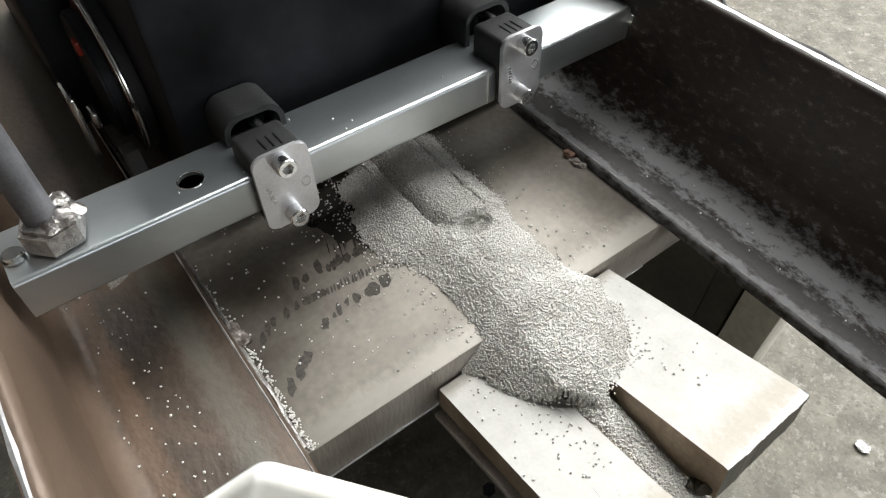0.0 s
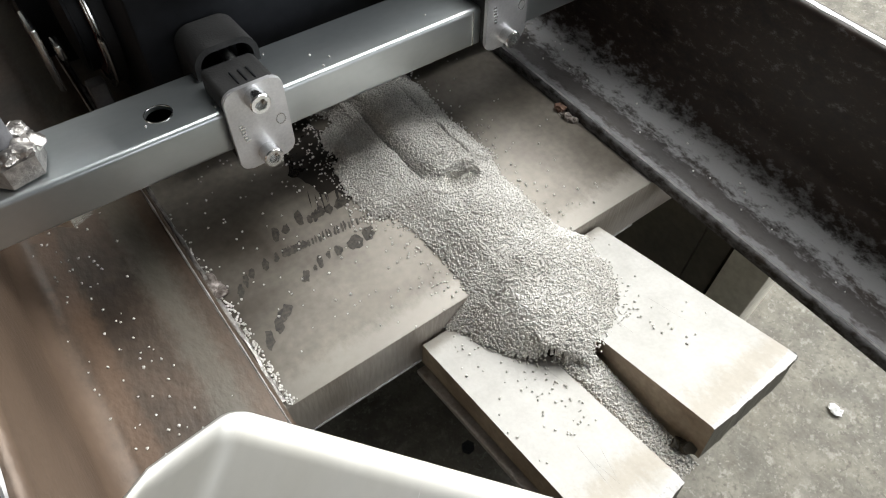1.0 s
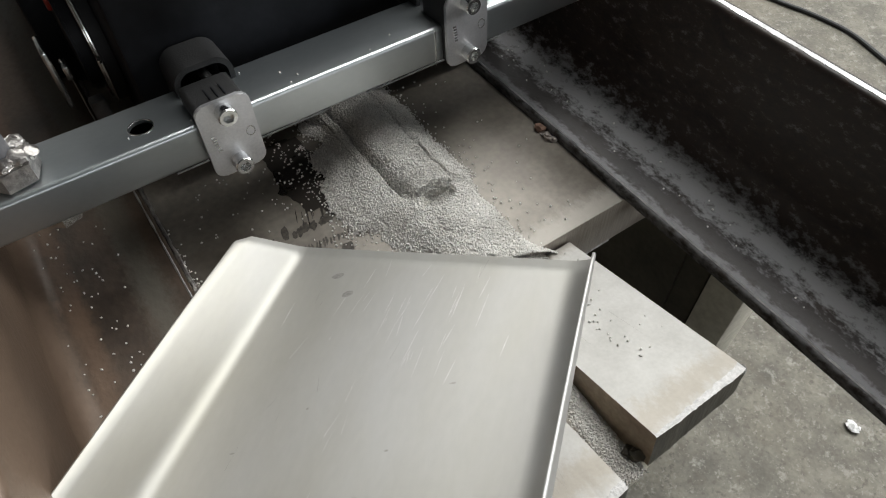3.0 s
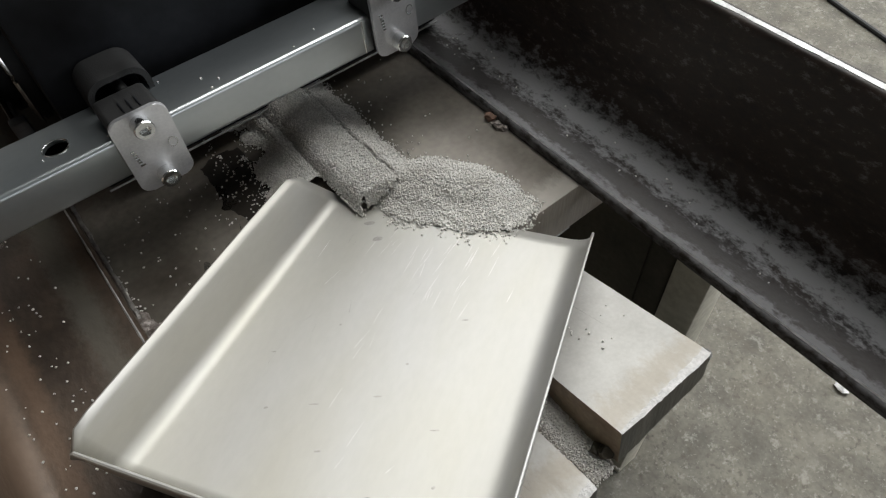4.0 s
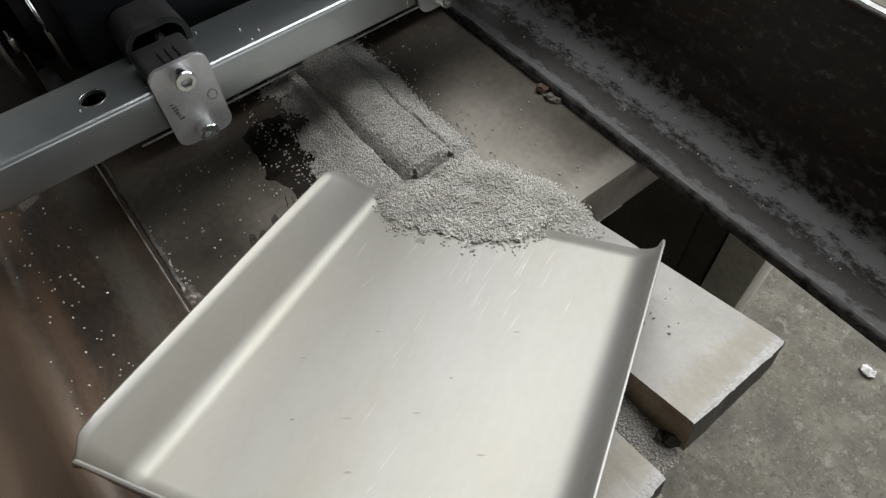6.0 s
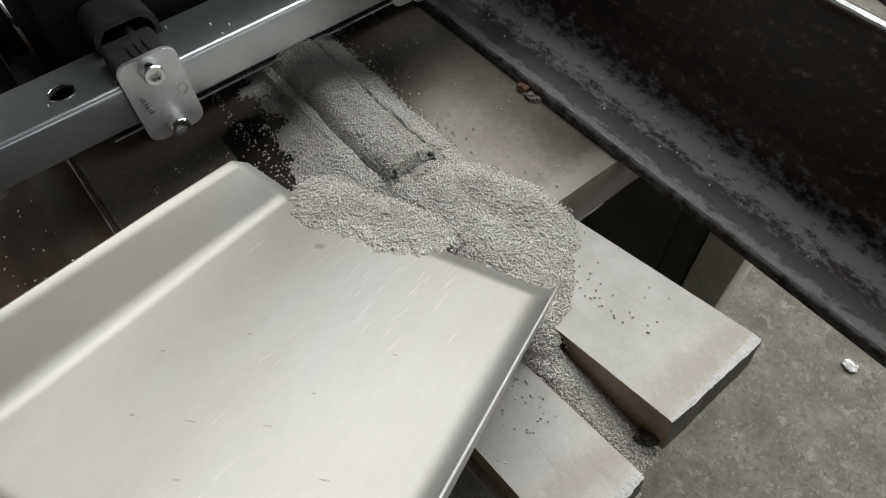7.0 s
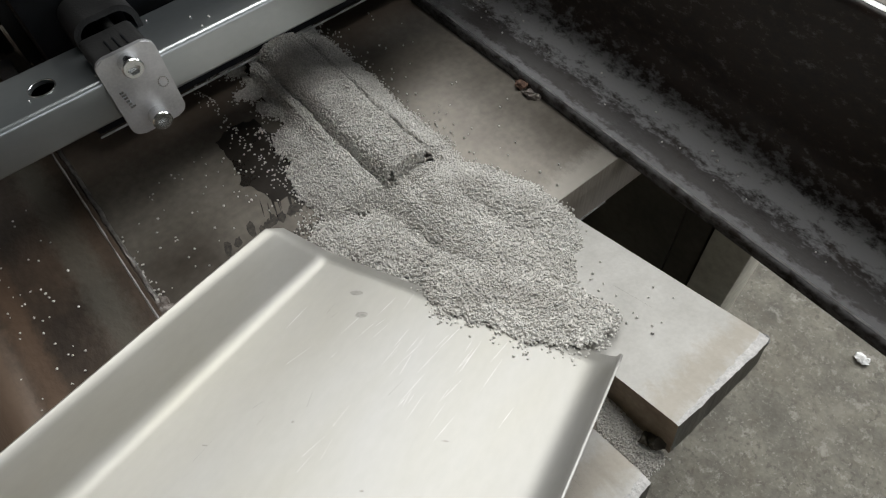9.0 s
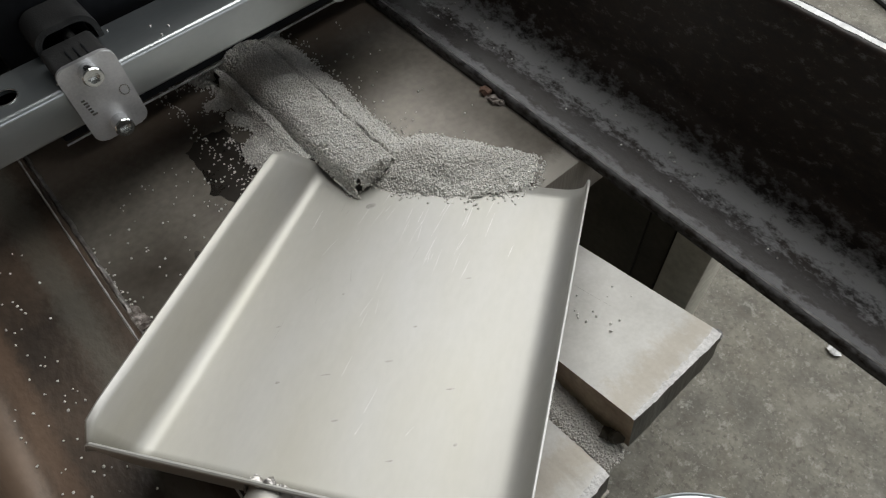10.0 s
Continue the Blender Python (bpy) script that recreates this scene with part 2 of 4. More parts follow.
def bm_tube(points, radius, n=10, bm=None):
    """A round bar along a line of points."""
    bm = bm or bmesh.new()
    pts = [Vector(p) for p in points]
    rings = []
    for i, p in enumerate(pts):
        d = (pts[min(i + 1, len(pts) - 1)] - pts[max(i - 1, 0)]).normalized()
        q = d.to_track_quat("Z", "Y")
        rings.append([bm.verts.new(p + q @ Vector((radius * math.cos(2 * math.pi * k / n), radius * math.sin(2 * math.pi * k / n), 0))) for k in range(n)])
    for a, b in zip(rings, rings[1:]):
        for k in range(n):
            bm.faces.new((a[k], a[(k + 1) % n], b[(k + 1) % n], b[k]))
    bm.faces.new(rings[0])
    bm.faces.new(rings[-1])
    return bm


# ---------------------------------------------------------------- structure
floor = mesh_ob("ground", bm_box(-7, 7, -7, 7, GROUND - 0.2, GROUND), CONCRETE, smooth=False)
tagged(floor, "stained grey concrete workshop floor", "floor", kind="structure")


def hall():
    """Walls and ceiling assumed round the workshop, unseen, with windows and a skylight as the openings."""
    h0, h1 = GROUND, 4.4
    for nm, b in (("wall_north", (-7, 7, 7, 7.2)), ("wall_west", (-7.2, -7, -7, 7))):
        tagged(mesh_ob(nm, bm_box(b[0], b[1], b[2], b[3], h0, h1), WALL, smooth=False), "plain painted workshop wall", "wall", kind="structure")
    bm = bm_box(-7, 7, -7.2, -7, h0, 0.9)
    bm_box(-7, 7, -7.2, -7, 2.9, h1, bm=bm)
    bm_box(-7, -1.2, -7.2, -7, 0.9, 2.9, bm=bm)
    bm_box(2.8, 7, -7.2, -7, 0.9, 2.9, bm=bm)
    tagged(mesh_ob("wall_south", bm, WALL, smooth=False), "plain painted workshop wall with a wide window opening", "wall", kind="structure")
    bm = bm_box(7, 7.2, -7, 7, h0, 1.2)
    bm_box(7, 7.2, -7, 7, 3.9, h1, bm=bm)
    bm_box(7, 7.2, -7, -6.3, 1.2, 3.9, bm=bm)
    bm_box(7, 7.2, 1.3, 7, 1.2, 3.9, bm=bm)
    tagged(mesh_ob("wall_east", bm, WALL, smooth=False), "plain painted workshop wall with a wide window opening", "wall", kind="structure")
    bm = bm_box(-7, 7, -7, -1.05, h1, h1 + 0.2)
    bm_box(-7, 7, 5.05, 7, h1, h1 + 0.2, bm=bm)
    bm_box(-7, 0.35, -1.05, 5.05, h1, h1 + 0.2, bm=bm)
    bm_box(5.85, 7, -1.05, 5.05, h1, h1 + 0.2, bm=bm)
    tagged(mesh_ob("ceiling", bm, WALL, smooth=False), "plain workshop ceiling with a skylight opening", "ceiling", kind="structure")


hall()


def angle_profile(lip, inner, top, t, r=0.016, n=8):
    """An angle section as (x, z): horizontal leg on z = 0 from the lip outwards, upright leg with its inner face at inner."""
    s = 1 if inner > lip else -1
    out = [(lip, 0.0), (lip, t * 0.55)]
    for i in range(1, 5):
        a = radians(180 - 90 * i / 4)
        out.append((lip + s * (t * 0.45 + t * 0.45 * math.cos(a)), t * 0.55 + t * 0.45 * math.sin(a)))
    for i in range(n + 1):
        a = radians(-90 + 90 * i / n)
        out.append((inner - s * r + s * r * math.cos(a), t + r + r * math.sin(a)))
    out += [(inner, top - t * 0.5)]
    for i in range(1, 5):
        a = radians(180 - 90 * i / 4)
        out.append((inner + s * (t * 0.5 + t * 0.5 * math.cos(a)), top - t * 0.5 + t * 0.5 * math.sin(a)))
    out += [(inner + s * t, top), (inner + s * t, 0.0)]
    return out


def worn_edge(x, z, y0, y1, width, parent, seed):
    """A ragged bright strip where the scale is knocked off a long edge."""
    rnd = random.Random(seed)
    bm = bmesh.new()
    n = 260
    a, b, c = [], [], []
    for i in range(n + 1):
        y = y0 + (y1 - y0) * i / n
        w = width * (0.75 + 0.3 * rnd.random() + 0.5 * noise.noise((y * 60, seed, 0)))
        a.append(bm.verts.new((x - w, y, z + 0.0003)))
        b.append(bm.verts.new((x + width * 0.2, y, z + 0.0013)))
        c.append(bm.verts.new((x + w, y, z + 0.0003)))
    for i in range(n):
        bm.faces.new((a[i], a[i + 1], b[i + 1], b[i]))
        bm.faces.new((b[i], b[i + 1], c[i + 1], c[i]))
    return mesh_ob("worn_edge", bm, WORN, parent, "bright worn steel edge")


def beams():
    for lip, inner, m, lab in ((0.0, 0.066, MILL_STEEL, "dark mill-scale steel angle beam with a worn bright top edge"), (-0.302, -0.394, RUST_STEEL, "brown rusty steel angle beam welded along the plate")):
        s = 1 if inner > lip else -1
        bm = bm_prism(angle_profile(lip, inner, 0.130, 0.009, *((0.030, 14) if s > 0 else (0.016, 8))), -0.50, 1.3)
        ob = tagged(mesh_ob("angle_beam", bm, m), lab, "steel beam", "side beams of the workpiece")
        worn_edge(inner + s * (0.0055 if s > 0 else 0.007), 0.1298, -0.499, 1.299, 0.0021 if s > 0 else 0.0014, ob, 5)
        worn_edge(lip + s * 0.003, 0.0085, -0.499, 1.299, 0.0008, ob, 9)


beams()


def blob(points, name, material, parent, label=""):
    """A lumpy weld: overlapping flattened balls in one mesh."""
    bm = bmesh.new()
    for x, y, z, r, sz in points:
        m = Matrix.Translation((x, y, z)) @ Matrix.Diagonal((r, r, r * sz, 1))
        bmesh.ops.create_icosphere(bm, subdivisions=3, radius=1, matrix=m)
    for v in bm.verts:
        v.co += Vector(noise.noise_vector(v.co * 230)) * 0.0028 + Vector(noise.noise_vector(v.co * 800)) * 0.0009
    return mesh_ob(name, bm, material, parent, label)


def workpiece():
    bm = bm_box(-0.36, 0.06, 0.0, 1.3, -0.046, 0.0, 0.0012)
    bm.normal_update()
    for f in bm.faces:
        if f.normal.y < -0.9:
            f.material_index = 1
    ob = tagged(mesh_ob("workpiece_plate", bm, (STEEL_PLATE, CUT_STEEL)), "thick brownish steel plate with a sawn front edge", "steel plate")
    part("worn_edge", bm_box(-0.300, -0.005, -0.0006, 0.0004, -0.0462, -0.0448), WORN, ob, "thin bright burr along the lower edge")
    rnd = random.Random(4)
    # fillet weld along the left beam, tack welds
    bm = bm_tube([(-0.3005 + rnd.uniform(-0.0006, 0.0006), 0.004 + 0.006 * i, 0.0006) for i in range(200)], 0.0016, 6)
    for v in bm.verts:
        v.co += Vector(noise.noise_vector(v.co * 500)) * 0.0008
    mesh_ob("weld_bead", bm, WELD, ob, "thin pale weld line")
    blob([(-0.299, 0.098, 0.001, 0.0055, 0.5), (-0.2980, 0.093, 0.001, 0.005, 0.5), (-0.2985, 0.104, 0.001, 0.0045, 0.5)], "tack_weld", RUST_WELD, ob)
    blob([(-0.003, 0.083, 0.001, 0.0048, 0.6), (-0.0035, 0.087, 0.001, 0.0045, 0.6), (-0.0045, 0.091, 0.0, 0.004, 0.5)], "tack_weld", RUST_WELD, ob)
    blob([(-0.003, 0.097, 0.002, 0.0042, 0.7)], "rust_spot", RUST, ob, "rust-brown weld spatter")
    # dark smudges in rows, left by a paint marker
    marks = [(-0.250 + 0.0028 * i, 0.0965 - 0.0002 * i, 0.0010 if i > 5 else 0.0020, 0.0034) for i in range(24)]
    marks += [(x, y, 0.0024, 0.0052) for x, y in ((-0.287, 0.086), (-0.280, 0.0905), (-0.2745, 0.093), (-0.264, 0.096))] + [(-0.256, 0.0965, 0.0018, 0.0034)]
    marks += [(-0.247, 0.115, 0.0025, 0.0056), (-0.240, 0.114, 0.0028, 0.0040), (-0.2275, 0.117, 0.0028, 0.0055), (-0.222, 0.114, 0.0022, 0.0042), (-0.217, 0.114, 0.0026, 0.0048),
              (-0.212, 0.115, 0.0034, 0.0054), (-0.207, 0.113, 0.0028, 0.0048), (-0.199, 0.113, 0.0042, 0.0048), (-0.193, 0.113, 0.0044, 0.0050), (-0.186, 0.112, 0.0040, 0.0040)]
    marks += [(-0.247, 0.072, 0.0034, 0.0042), (-0.2395, 0.0745, 0.0016, 0.0024), (-0.234, 0.077, 0.0020, 0.0046), (-0.227, 0.078, 0.0018, 0.0030), (-0.220, 0.078, 0.0026, 0.0040), (-0.208, 0.0775, 0.0058, 0.0055), (-0.196, 0.079, 0.0048, 0.0056)]
    marks += [(-0.288, 0.044, 0.0026, 0.0068), (-0.2795, 0.050, 0.0033, 0.0055), (-0.274, 0.0545, 0.0040, 0.0050), (-0.270, 0.058, 0.0038, 0.0042)]
    for lift, (x, y, rx, ry) in enumerate(marks):
        x, y, k = x + rnd.gauss(0, 0.0003), y + rnd.gauss(0, 0.0005), rnd.uniform(0.85, 1.1)
        rx, ry = rx * k, ry * k
        bm = bmesh.new()
        pts = []
        for k in range(14):
            a = 2 * math.pi * k / 14
            q = 1 + 0.55 * noise.noise((x * 300 + 1.6 * math.cos(a), y * 300 + 1.6 * math.sin(a), 0.3))
            pts.append((x + q * (rx * math.cos(a) + 0.30 * ry * math.sin(a)), y + q * ry * math.sin(a)))
        bm_prism(pts, 0.00004, 0.00008 + 0.000003 * lift, "z", bm=bm)
        mesh_ob("paint_mark", bm, STAIN, ob)
    # thin brush strokes that run out of the oil
    for i in range(9):
        x, y, l, w = -0.214 + 0.0030 * i + rnd.gauss(0, 0.0008), 0.126 + rnd.uniform(-0.006, 0.008), rnd.uniform(0.007, 0.013), rnd.uniform(0.0003, 0.0007)
        pts = [(x + 0.34 * l * q + w * c, y + l * q) for q, c in ((-1, 0), (-0.5, 0.8), (0.2, 1.0), (1, 0.4), (1, -0.4), (0.2, -1.0), (-0.5, -0.7))]
        mesh_ob("brush_stroke", bm_prism(pts, 0.00004, 0.00024 + 0.000004 * i, "z"), OIL, ob)
    # black oil patch beside the flux
    pts = []
    outline = ((-0.209, 0.205), (-0.194, 0.210), (-0.175, 0.205), (-0.170, 0.160), (-0.175, 0.125), (-0.189, 0.119), (-0.202, 0.128), (-0.207, 0.143), (-0.212, 0.157), (-0.209, 0.179))
    for i, p in enumerate(outline):
        q = outline[(i + 1) % len(outline)]
        for k in range(6):
            x, y = p[0] + (q[0] - p[0]) * k / 6, p[1] + (q[1] - p[1]) * k / 6
            d = noise.noise_vector((x * 150, y * 150, 2))
            pts.append((x + 0.004 * d[0], y + 0.004 * d[1]))
    mesh_ob("oil_stain", bm_prism(pts, 0.00005, 0.0003, "z"), OIL, ob, "black oily stain")


workpiece()


def stands():
    bm = bm_box(-0.33, 0.03, 0.42, 0.50, GROUND, -0.046, 0.004)
    # Second support is added to keep the skylight off the floor below the plate.
    tagged(mesh_ob("support_stand", bm, DARK_STAND), "dark steel stand that carries the plate", "stand")
    tagged(mesh_ob("support_stand", bm_box(0.015, 0.060, 0.10, 0.415, GROUND, -0.046, 0.004), DARK_STAND), "dark steel side support added under the plate to shade the floor", "stand")
    tagged(mesh_ob("support_stand", bm_box(-0.33, 0.03, 1.05, 1.13, GROUND, -0.046, 0.004), DARK_STAND), "dark steel stand that carries the plate", "stand")
    tagged(mesh_ob("steel_post", bm_box(0.090, 0.128, -0.0875, -0.050, GROUND, -0.005, 0.002), STAND), "olive-grey steel post on the concrete floor", "post")
    # Assumed box that fills the dim gap behind the post; its doors are made up.
    filler = empty("dark_gap_box", pose(0.170, 0.3475, GROUND))
    tagged(filler, "dark brown box assumed beside the post to fill the dim gap", "box")
    x0, x1, y0, y1, h = -0.072, 0.072, -0.396, 0.39, -0.02 - GROUND
    part("body", bm_box(x0 + 0.003, x1, y0 + 0.003, y1, 0.03, h - 0.012, 0.003), DARK_STAND, filler)
    part("top_plate", bm_box(x0, x1 + 0.003, y0, y1 + 0.003, h - 0.012, h, 0.003), DARK_STAND, filler, "dark steel top plate with rounded edges")
    part("door", bm_box(x0 + 0.015, x1 - 0.015, y0 - 0.002, y0 + 0.003, 0.06, h - 0.04, 0.0015), DARK_STAND, filler, "dark steel door")
    part("door", bm_box(x0 - 0.002, x0 + 0.003, y0 + 0.03, y1 - 0.03, 0.06, h - 0.04, 0.0015), DARK_STAND, filler, "dark steel side panel")
    part("plinth", bm_box(x0 + 0.02, x1 - 0.02, y0 + 0.02, y1 - 0.02, 0.0, 0.03, 0.002), DARK_STAND, filler)


stands()


def tab(x0, x1, y1, z0, slope, t, thin, seed, lab):
    """A run-off tab: a thick bright bar that rises towards its free, ragged end."""
    bm = bmesh.new()
    n, k = 36, 10
    rnd = random.Random(seed)
    rows = []
    for i in range(n + 1):
        x = x0 + (x1 - x0) * i / n
        cut = y1 + 0.0022 * noise.noise((x * 50, seed, 0)) + 0.0007 * noise.noise((x * 300, seed, 5))
        row = []
        for j in range(k + 1):
            u = j / k * 0.985 if j < k - 1 else (1.0 if j == k else 0.985 - 0.022 * i / n + 0.010 * noise.noise((x * 240, seed, 12)))
            y = -0.002 + (cut + 0.002) * u
            z = z0 - slope * y + 0.0002 * noise.noise((x * 80, y * 80, seed))
            if j == k:
                z -= 0.0006 + 0.0012 * abs(noise.noise((x * 180, seed, 9)))
            th = t * (1 - thin * i / n)
            row.append((bm.verts.new((x, y, z)), bm.verts.new((x, y - 0.12 * th * u, z - th))))
        rows.append(row)
    for i in range(n):
        a, b = rows[i], rows[i + 1]
        for j in range(k):
            f = bm.faces.new((a[j][0], a[j + 1][0], b[j + 1][0], b[j][0]))
            f.material_index = 3 if j == k - 1 else 0
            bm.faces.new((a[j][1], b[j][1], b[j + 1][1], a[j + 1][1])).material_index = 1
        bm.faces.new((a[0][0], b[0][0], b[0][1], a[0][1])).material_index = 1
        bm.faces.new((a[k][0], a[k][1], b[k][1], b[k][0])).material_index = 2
    for a in (rows[0], rows[-1]):
        for j in range(k):
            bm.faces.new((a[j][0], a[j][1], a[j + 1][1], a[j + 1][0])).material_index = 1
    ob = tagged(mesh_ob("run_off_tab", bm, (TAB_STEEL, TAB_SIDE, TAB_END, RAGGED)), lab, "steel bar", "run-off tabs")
    # dark drip at the outer corner, scratches
    if seed == 1:
        top = z0 - slope * y1
        blob([(x0 - 0.001, y1 + 0.004, top - 0.031, 0.0042, 0.8), (x0 - 0.004, y1 + 0.009, top - 0.033, 0.0035, 0.8), (x0 + 0.003, y1 + 0.001, top - 0.033, 0.0032, 0.9)], "slag_lump", DARK_STAND, ob, "dark lump of slag")
        part("oil_drip", bm_cyl((x1 + 0.0004, y1 + 0.0015, top - 0.017), (x1 - 0.0006, y1 + 0.003, top - 0.003), 0.0022, 0.0036, n=14, bevel=0.0008), OIL, ob, "black oily drip")
    for i in range(4):
        x, y = rnd.uniform(x0 + 0.01, x1 - 0.008), rnd.uniform(y1 + 0.01, -0.05)
        d = Vector((rnd.gauss(0, 0.4), rnd.gauss(-1, 0.3))).normalized() * rnd.uniform(0.006, 0.03)
        w = rnd.uniform(0.00008, 0.00016)
        fb = bmesh.new()
        fb.faces.new([fb.verts.new((px, py, z0 - slope * py + 0.00025)) for px, py in ((x - w, y), (x + w, y), (x + d.x + w * 0.5, y + d.y), (x + d.x - w * 0.5, y + d.y))])
        if y + d.y > y1 + 0.004 and x0 < x + d.x < x1:
            mesh_ob("scratch", fb, NICK, ob)
        else:
            fb.free()
    return ob


tab(-0.129, -0.055, -0.152, -0.011, 0.235, 0.034, 0.35, 1, "bright bare steel run-off tab with a ragged sawn end")
tab(-0.209, -0.1530, -0.161, -0.022, 0.17, 0.022, 0.0, 2, "bright bare steel run-off tab with a scratched top")


def backing_bar():
    """A flat bar clamped under the tab, a little wider than it."""
    bm = bm_box(-0.2145, -0.152, -0.165, -0.004, -0.005, 0.0, 0.001)
    for v in bm.verts:
        v.co.z += -0.022 - 0.17 * v.co.y - 0.0245
        v.co.x += 0.0012 * noise.noise((v.co.y * 60, 0.5, 0)) if v.co.x < -0.21 else 0.0
    tagged(mesh_ob("backing_bar", bm, CUT_STEEL), "flat grey steel bar under the run-off tab", "steel bar")


backing_bar()


# ---------------------------------------------------------------- carriage (moves along y)
carriage = empty("welding_carriage")
CAR0 = pose(-0.2001, 0.1404, 0.0843, -3.48, 0, 0)
tagged(carriage, "welding carriage with a zinc-plated cross tube and a black hopper", "welding carriage")


def tube_outline(h, d, t, gap):
    """A hollow rectangular section (y, z) with a slit of half width gap in its top wall, as one closed outline."""
    r = 0.0032
    out = [(gap, h)]
    for cy, cz, a in ((d - r, h - r, 90), (d - r, -h + r, 0), (-d + r, -h + r, -90), (-d + r, h - r, -180)):
        for i in range(6):
            q = radians(a - 90 * i / 5)
            out.append((cy + r * math.cos(q), cz + r * math.sin(q)))
    out.append((-gap, h))
    ins = [(-gap, h - t), (-d + t, h - t), (-d + t, -h + t), (d - t, -h + t), (d - t, h - t), (gap, h - t)]
    return out + ins


def cross_tube(x0, x1, hx, hr):
    xs = [x0, hx - hr - 0.0001] + [hx - hr * math.cos(math.pi * i / 16) for i in range(1, 16)] + [hx + hr + 0.0001, x1]
    bm = bmesh.new()
    rings = []
    for x in xs:
        g = math.sqrt(max(0.0, hr * hr - (x - hx) ** 2))
        rings.append([bm.verts.new((x, y + (0.006 if y > 0.012 else 0.0), z)) for y, z in tube_outline(0.0140, 0.0205, 0.0025, max(g, 0.00001))])
    n = len(rings[0])
    for a, b in zip(rings, rings[1:]):
        for i in range(n):
            f = bm.faces.new((a[i], a[(i + 1) % n], b[(i + 1) % n], b[i]))
            # Inner faces go black: the shade of the hollow put into their colour.
            f.material_index = 1 if n - 6 <= i < n - 1 else 0
    bm.faces.new(rings[0])
    bm.faces.new(rings[-1])
    return bm


def socket_bolt(x, z, y0, parent):
    """A socket-head cap screw that points towards -y, with a washer."""
    head = bmesh.new()
    prof = [(0.0, 0.0), (0.0062, 0.0), (0.0062, -0.0078), (0.0056, -0.0086), (0.0037, -0.0086), (0.0034, -0.0050), (0.0, -0.0050)]
    n = 24
    rings = []
    for r, y in prof:
        ring = []
        for k in range(n if r else 1):
            a = 2 * math.pi * k / n
            q = r * 0.9 / math.cos((a % (math.pi / 3)) - math.pi / 6) if 0 < r < 0.004 else r
            ring.append(head.verts.new((x + q * math.cos(a), y0 + y, z + q * math.sin(a))))
        rings.append(ring)
    for a, b in zip(rings, rings[1:]):
        for k in range(n):
            if len(a) == 1:
                head.faces.new((a[0], b[k], b[(k + 1) % n]))
            elif len(b) == 1:
                head.faces.new((a[k], a[(k + 1) % n], b[0]))
            else:
                head.faces.new((a[k], a[(k + 1) % n], b[(k + 1) % n], b[k]))
    ob = part("bolt", head, BOLT_ZINC, parent, "shiny socket-head bolt")
    return ob


def pipe_clamp(x, zc):
    """A two-bolt plastic pipe clamp on the front of the tube with a zinc cover plate and a saddle behind."""
    body = part("pipe_clamp", bm_box(x - 0.0165, x + 0.0165, -0.0260, 0.006, zc - 0.026, zc + 0.0245, 0.0035, 3), BLACK_PLASTIC, carriage, "black plastic pipe clamp block")
    part("cover_plate", bm_prism(rounded(x - 0.0178, x + 0.0178, zc - 0.0275, zc + 0.0275, 0.0065), -0.0290, -0.0260, "y", 0.0006), PLATE_ZINC, body, "zinc-plated steel cover plate")
    for z in (0.0195, -0.0195):
        socket_bolt(x, zc + z, -0.0290, body)
    # stamped marks on the cover plate
    rnd = random.Random(int(1000 * (x + 1)))
    bm = bmesh.new()
    for i in range(6):
        zz = zc + 0.004 - 0.0022 * i
        bm_box(x - 0.0130 + 0.0003 * i, x - 0.0103 + 0.0003 * i + rnd.uniform(-0.0008, 0.0005), -0.0297, -0.0291, zz, zz + 0.0013, bm=bm)
    for k in range(16):
        a0, a1 = 2 * math.pi * k / 16, 2 * math.pi * (k + 0.8) / 16
        for a in (a0, a1):
            bm_box(x + 0.0122 + 0.0028 * math.cos(a) - 0.00035, x + 0.0122 + 0.0028 * math.cos(a) + 0.00035, -0.0294, -0.0291, zc - 0.001 + 0.0034 * math.sin(a) - 0.00035, zc - 0.001 + 0.0034 * math.sin(a) + 0.00035, bm=bm)
    part("stamped_mark", bm, BOLT_ZINC, body, "small stamped marks", smooth=False)
    # ribs on the top of the block
    bm = bmesh.new()
    for i in range(3):
        bm_box(x - 0.004 + 0.005 * i, x - 0.0032 + 0.005 * i, -0.020, -0.008, zc + 0.0246, zc + 0.0252, bm=bm)
    part("rib", bm, BLACK_PAINT_AND_SHADE, body, smooth=False)
    # saddle: a rounded hood, hollow towards the front
    outer, inner = rounded(x - 0.016, x + 0.024, zc - 0.012, zc + 0.030, 0.012, 8), rounded(x - 0.0125, x + 0.0205, zc - 0.007, zc + 0.0262, 0.009, 8)
    bm = bmesh.new()
    ra = [[bm.verts.new((p[0], y, p[1])) for p in o] for o, y in ((inner, 0.0135), (outer, 0.0135), (outer, 0.044), (inner, 0.044))]
    n = len(outer)
    for a, b in zip(ra, ra[1:] + ra[:1]):
        for i in range(n):
            bm.faces.new((a[i], a[(i + 1) % n], b[(i + 1) % n], b[i]))
    part("saddle", bm, BLACK_PLASTIC, body, "black plastic hollow saddle")
    part("clamp_screw", bm_cyl((x + 0.005, 0.002, zc + 0.019), (x + 0.005, 0.034, zc + 0.019), 0.0036, bevel=0.0008), BOLT_ZINC, body)


def hexagon(cx, cy, r, turn=0):
    return [(cx + r * math.cos(radians(turn + 60 * k)), cy + r * math.sin(radians(turn + 60 * k))) for k in range(6)]


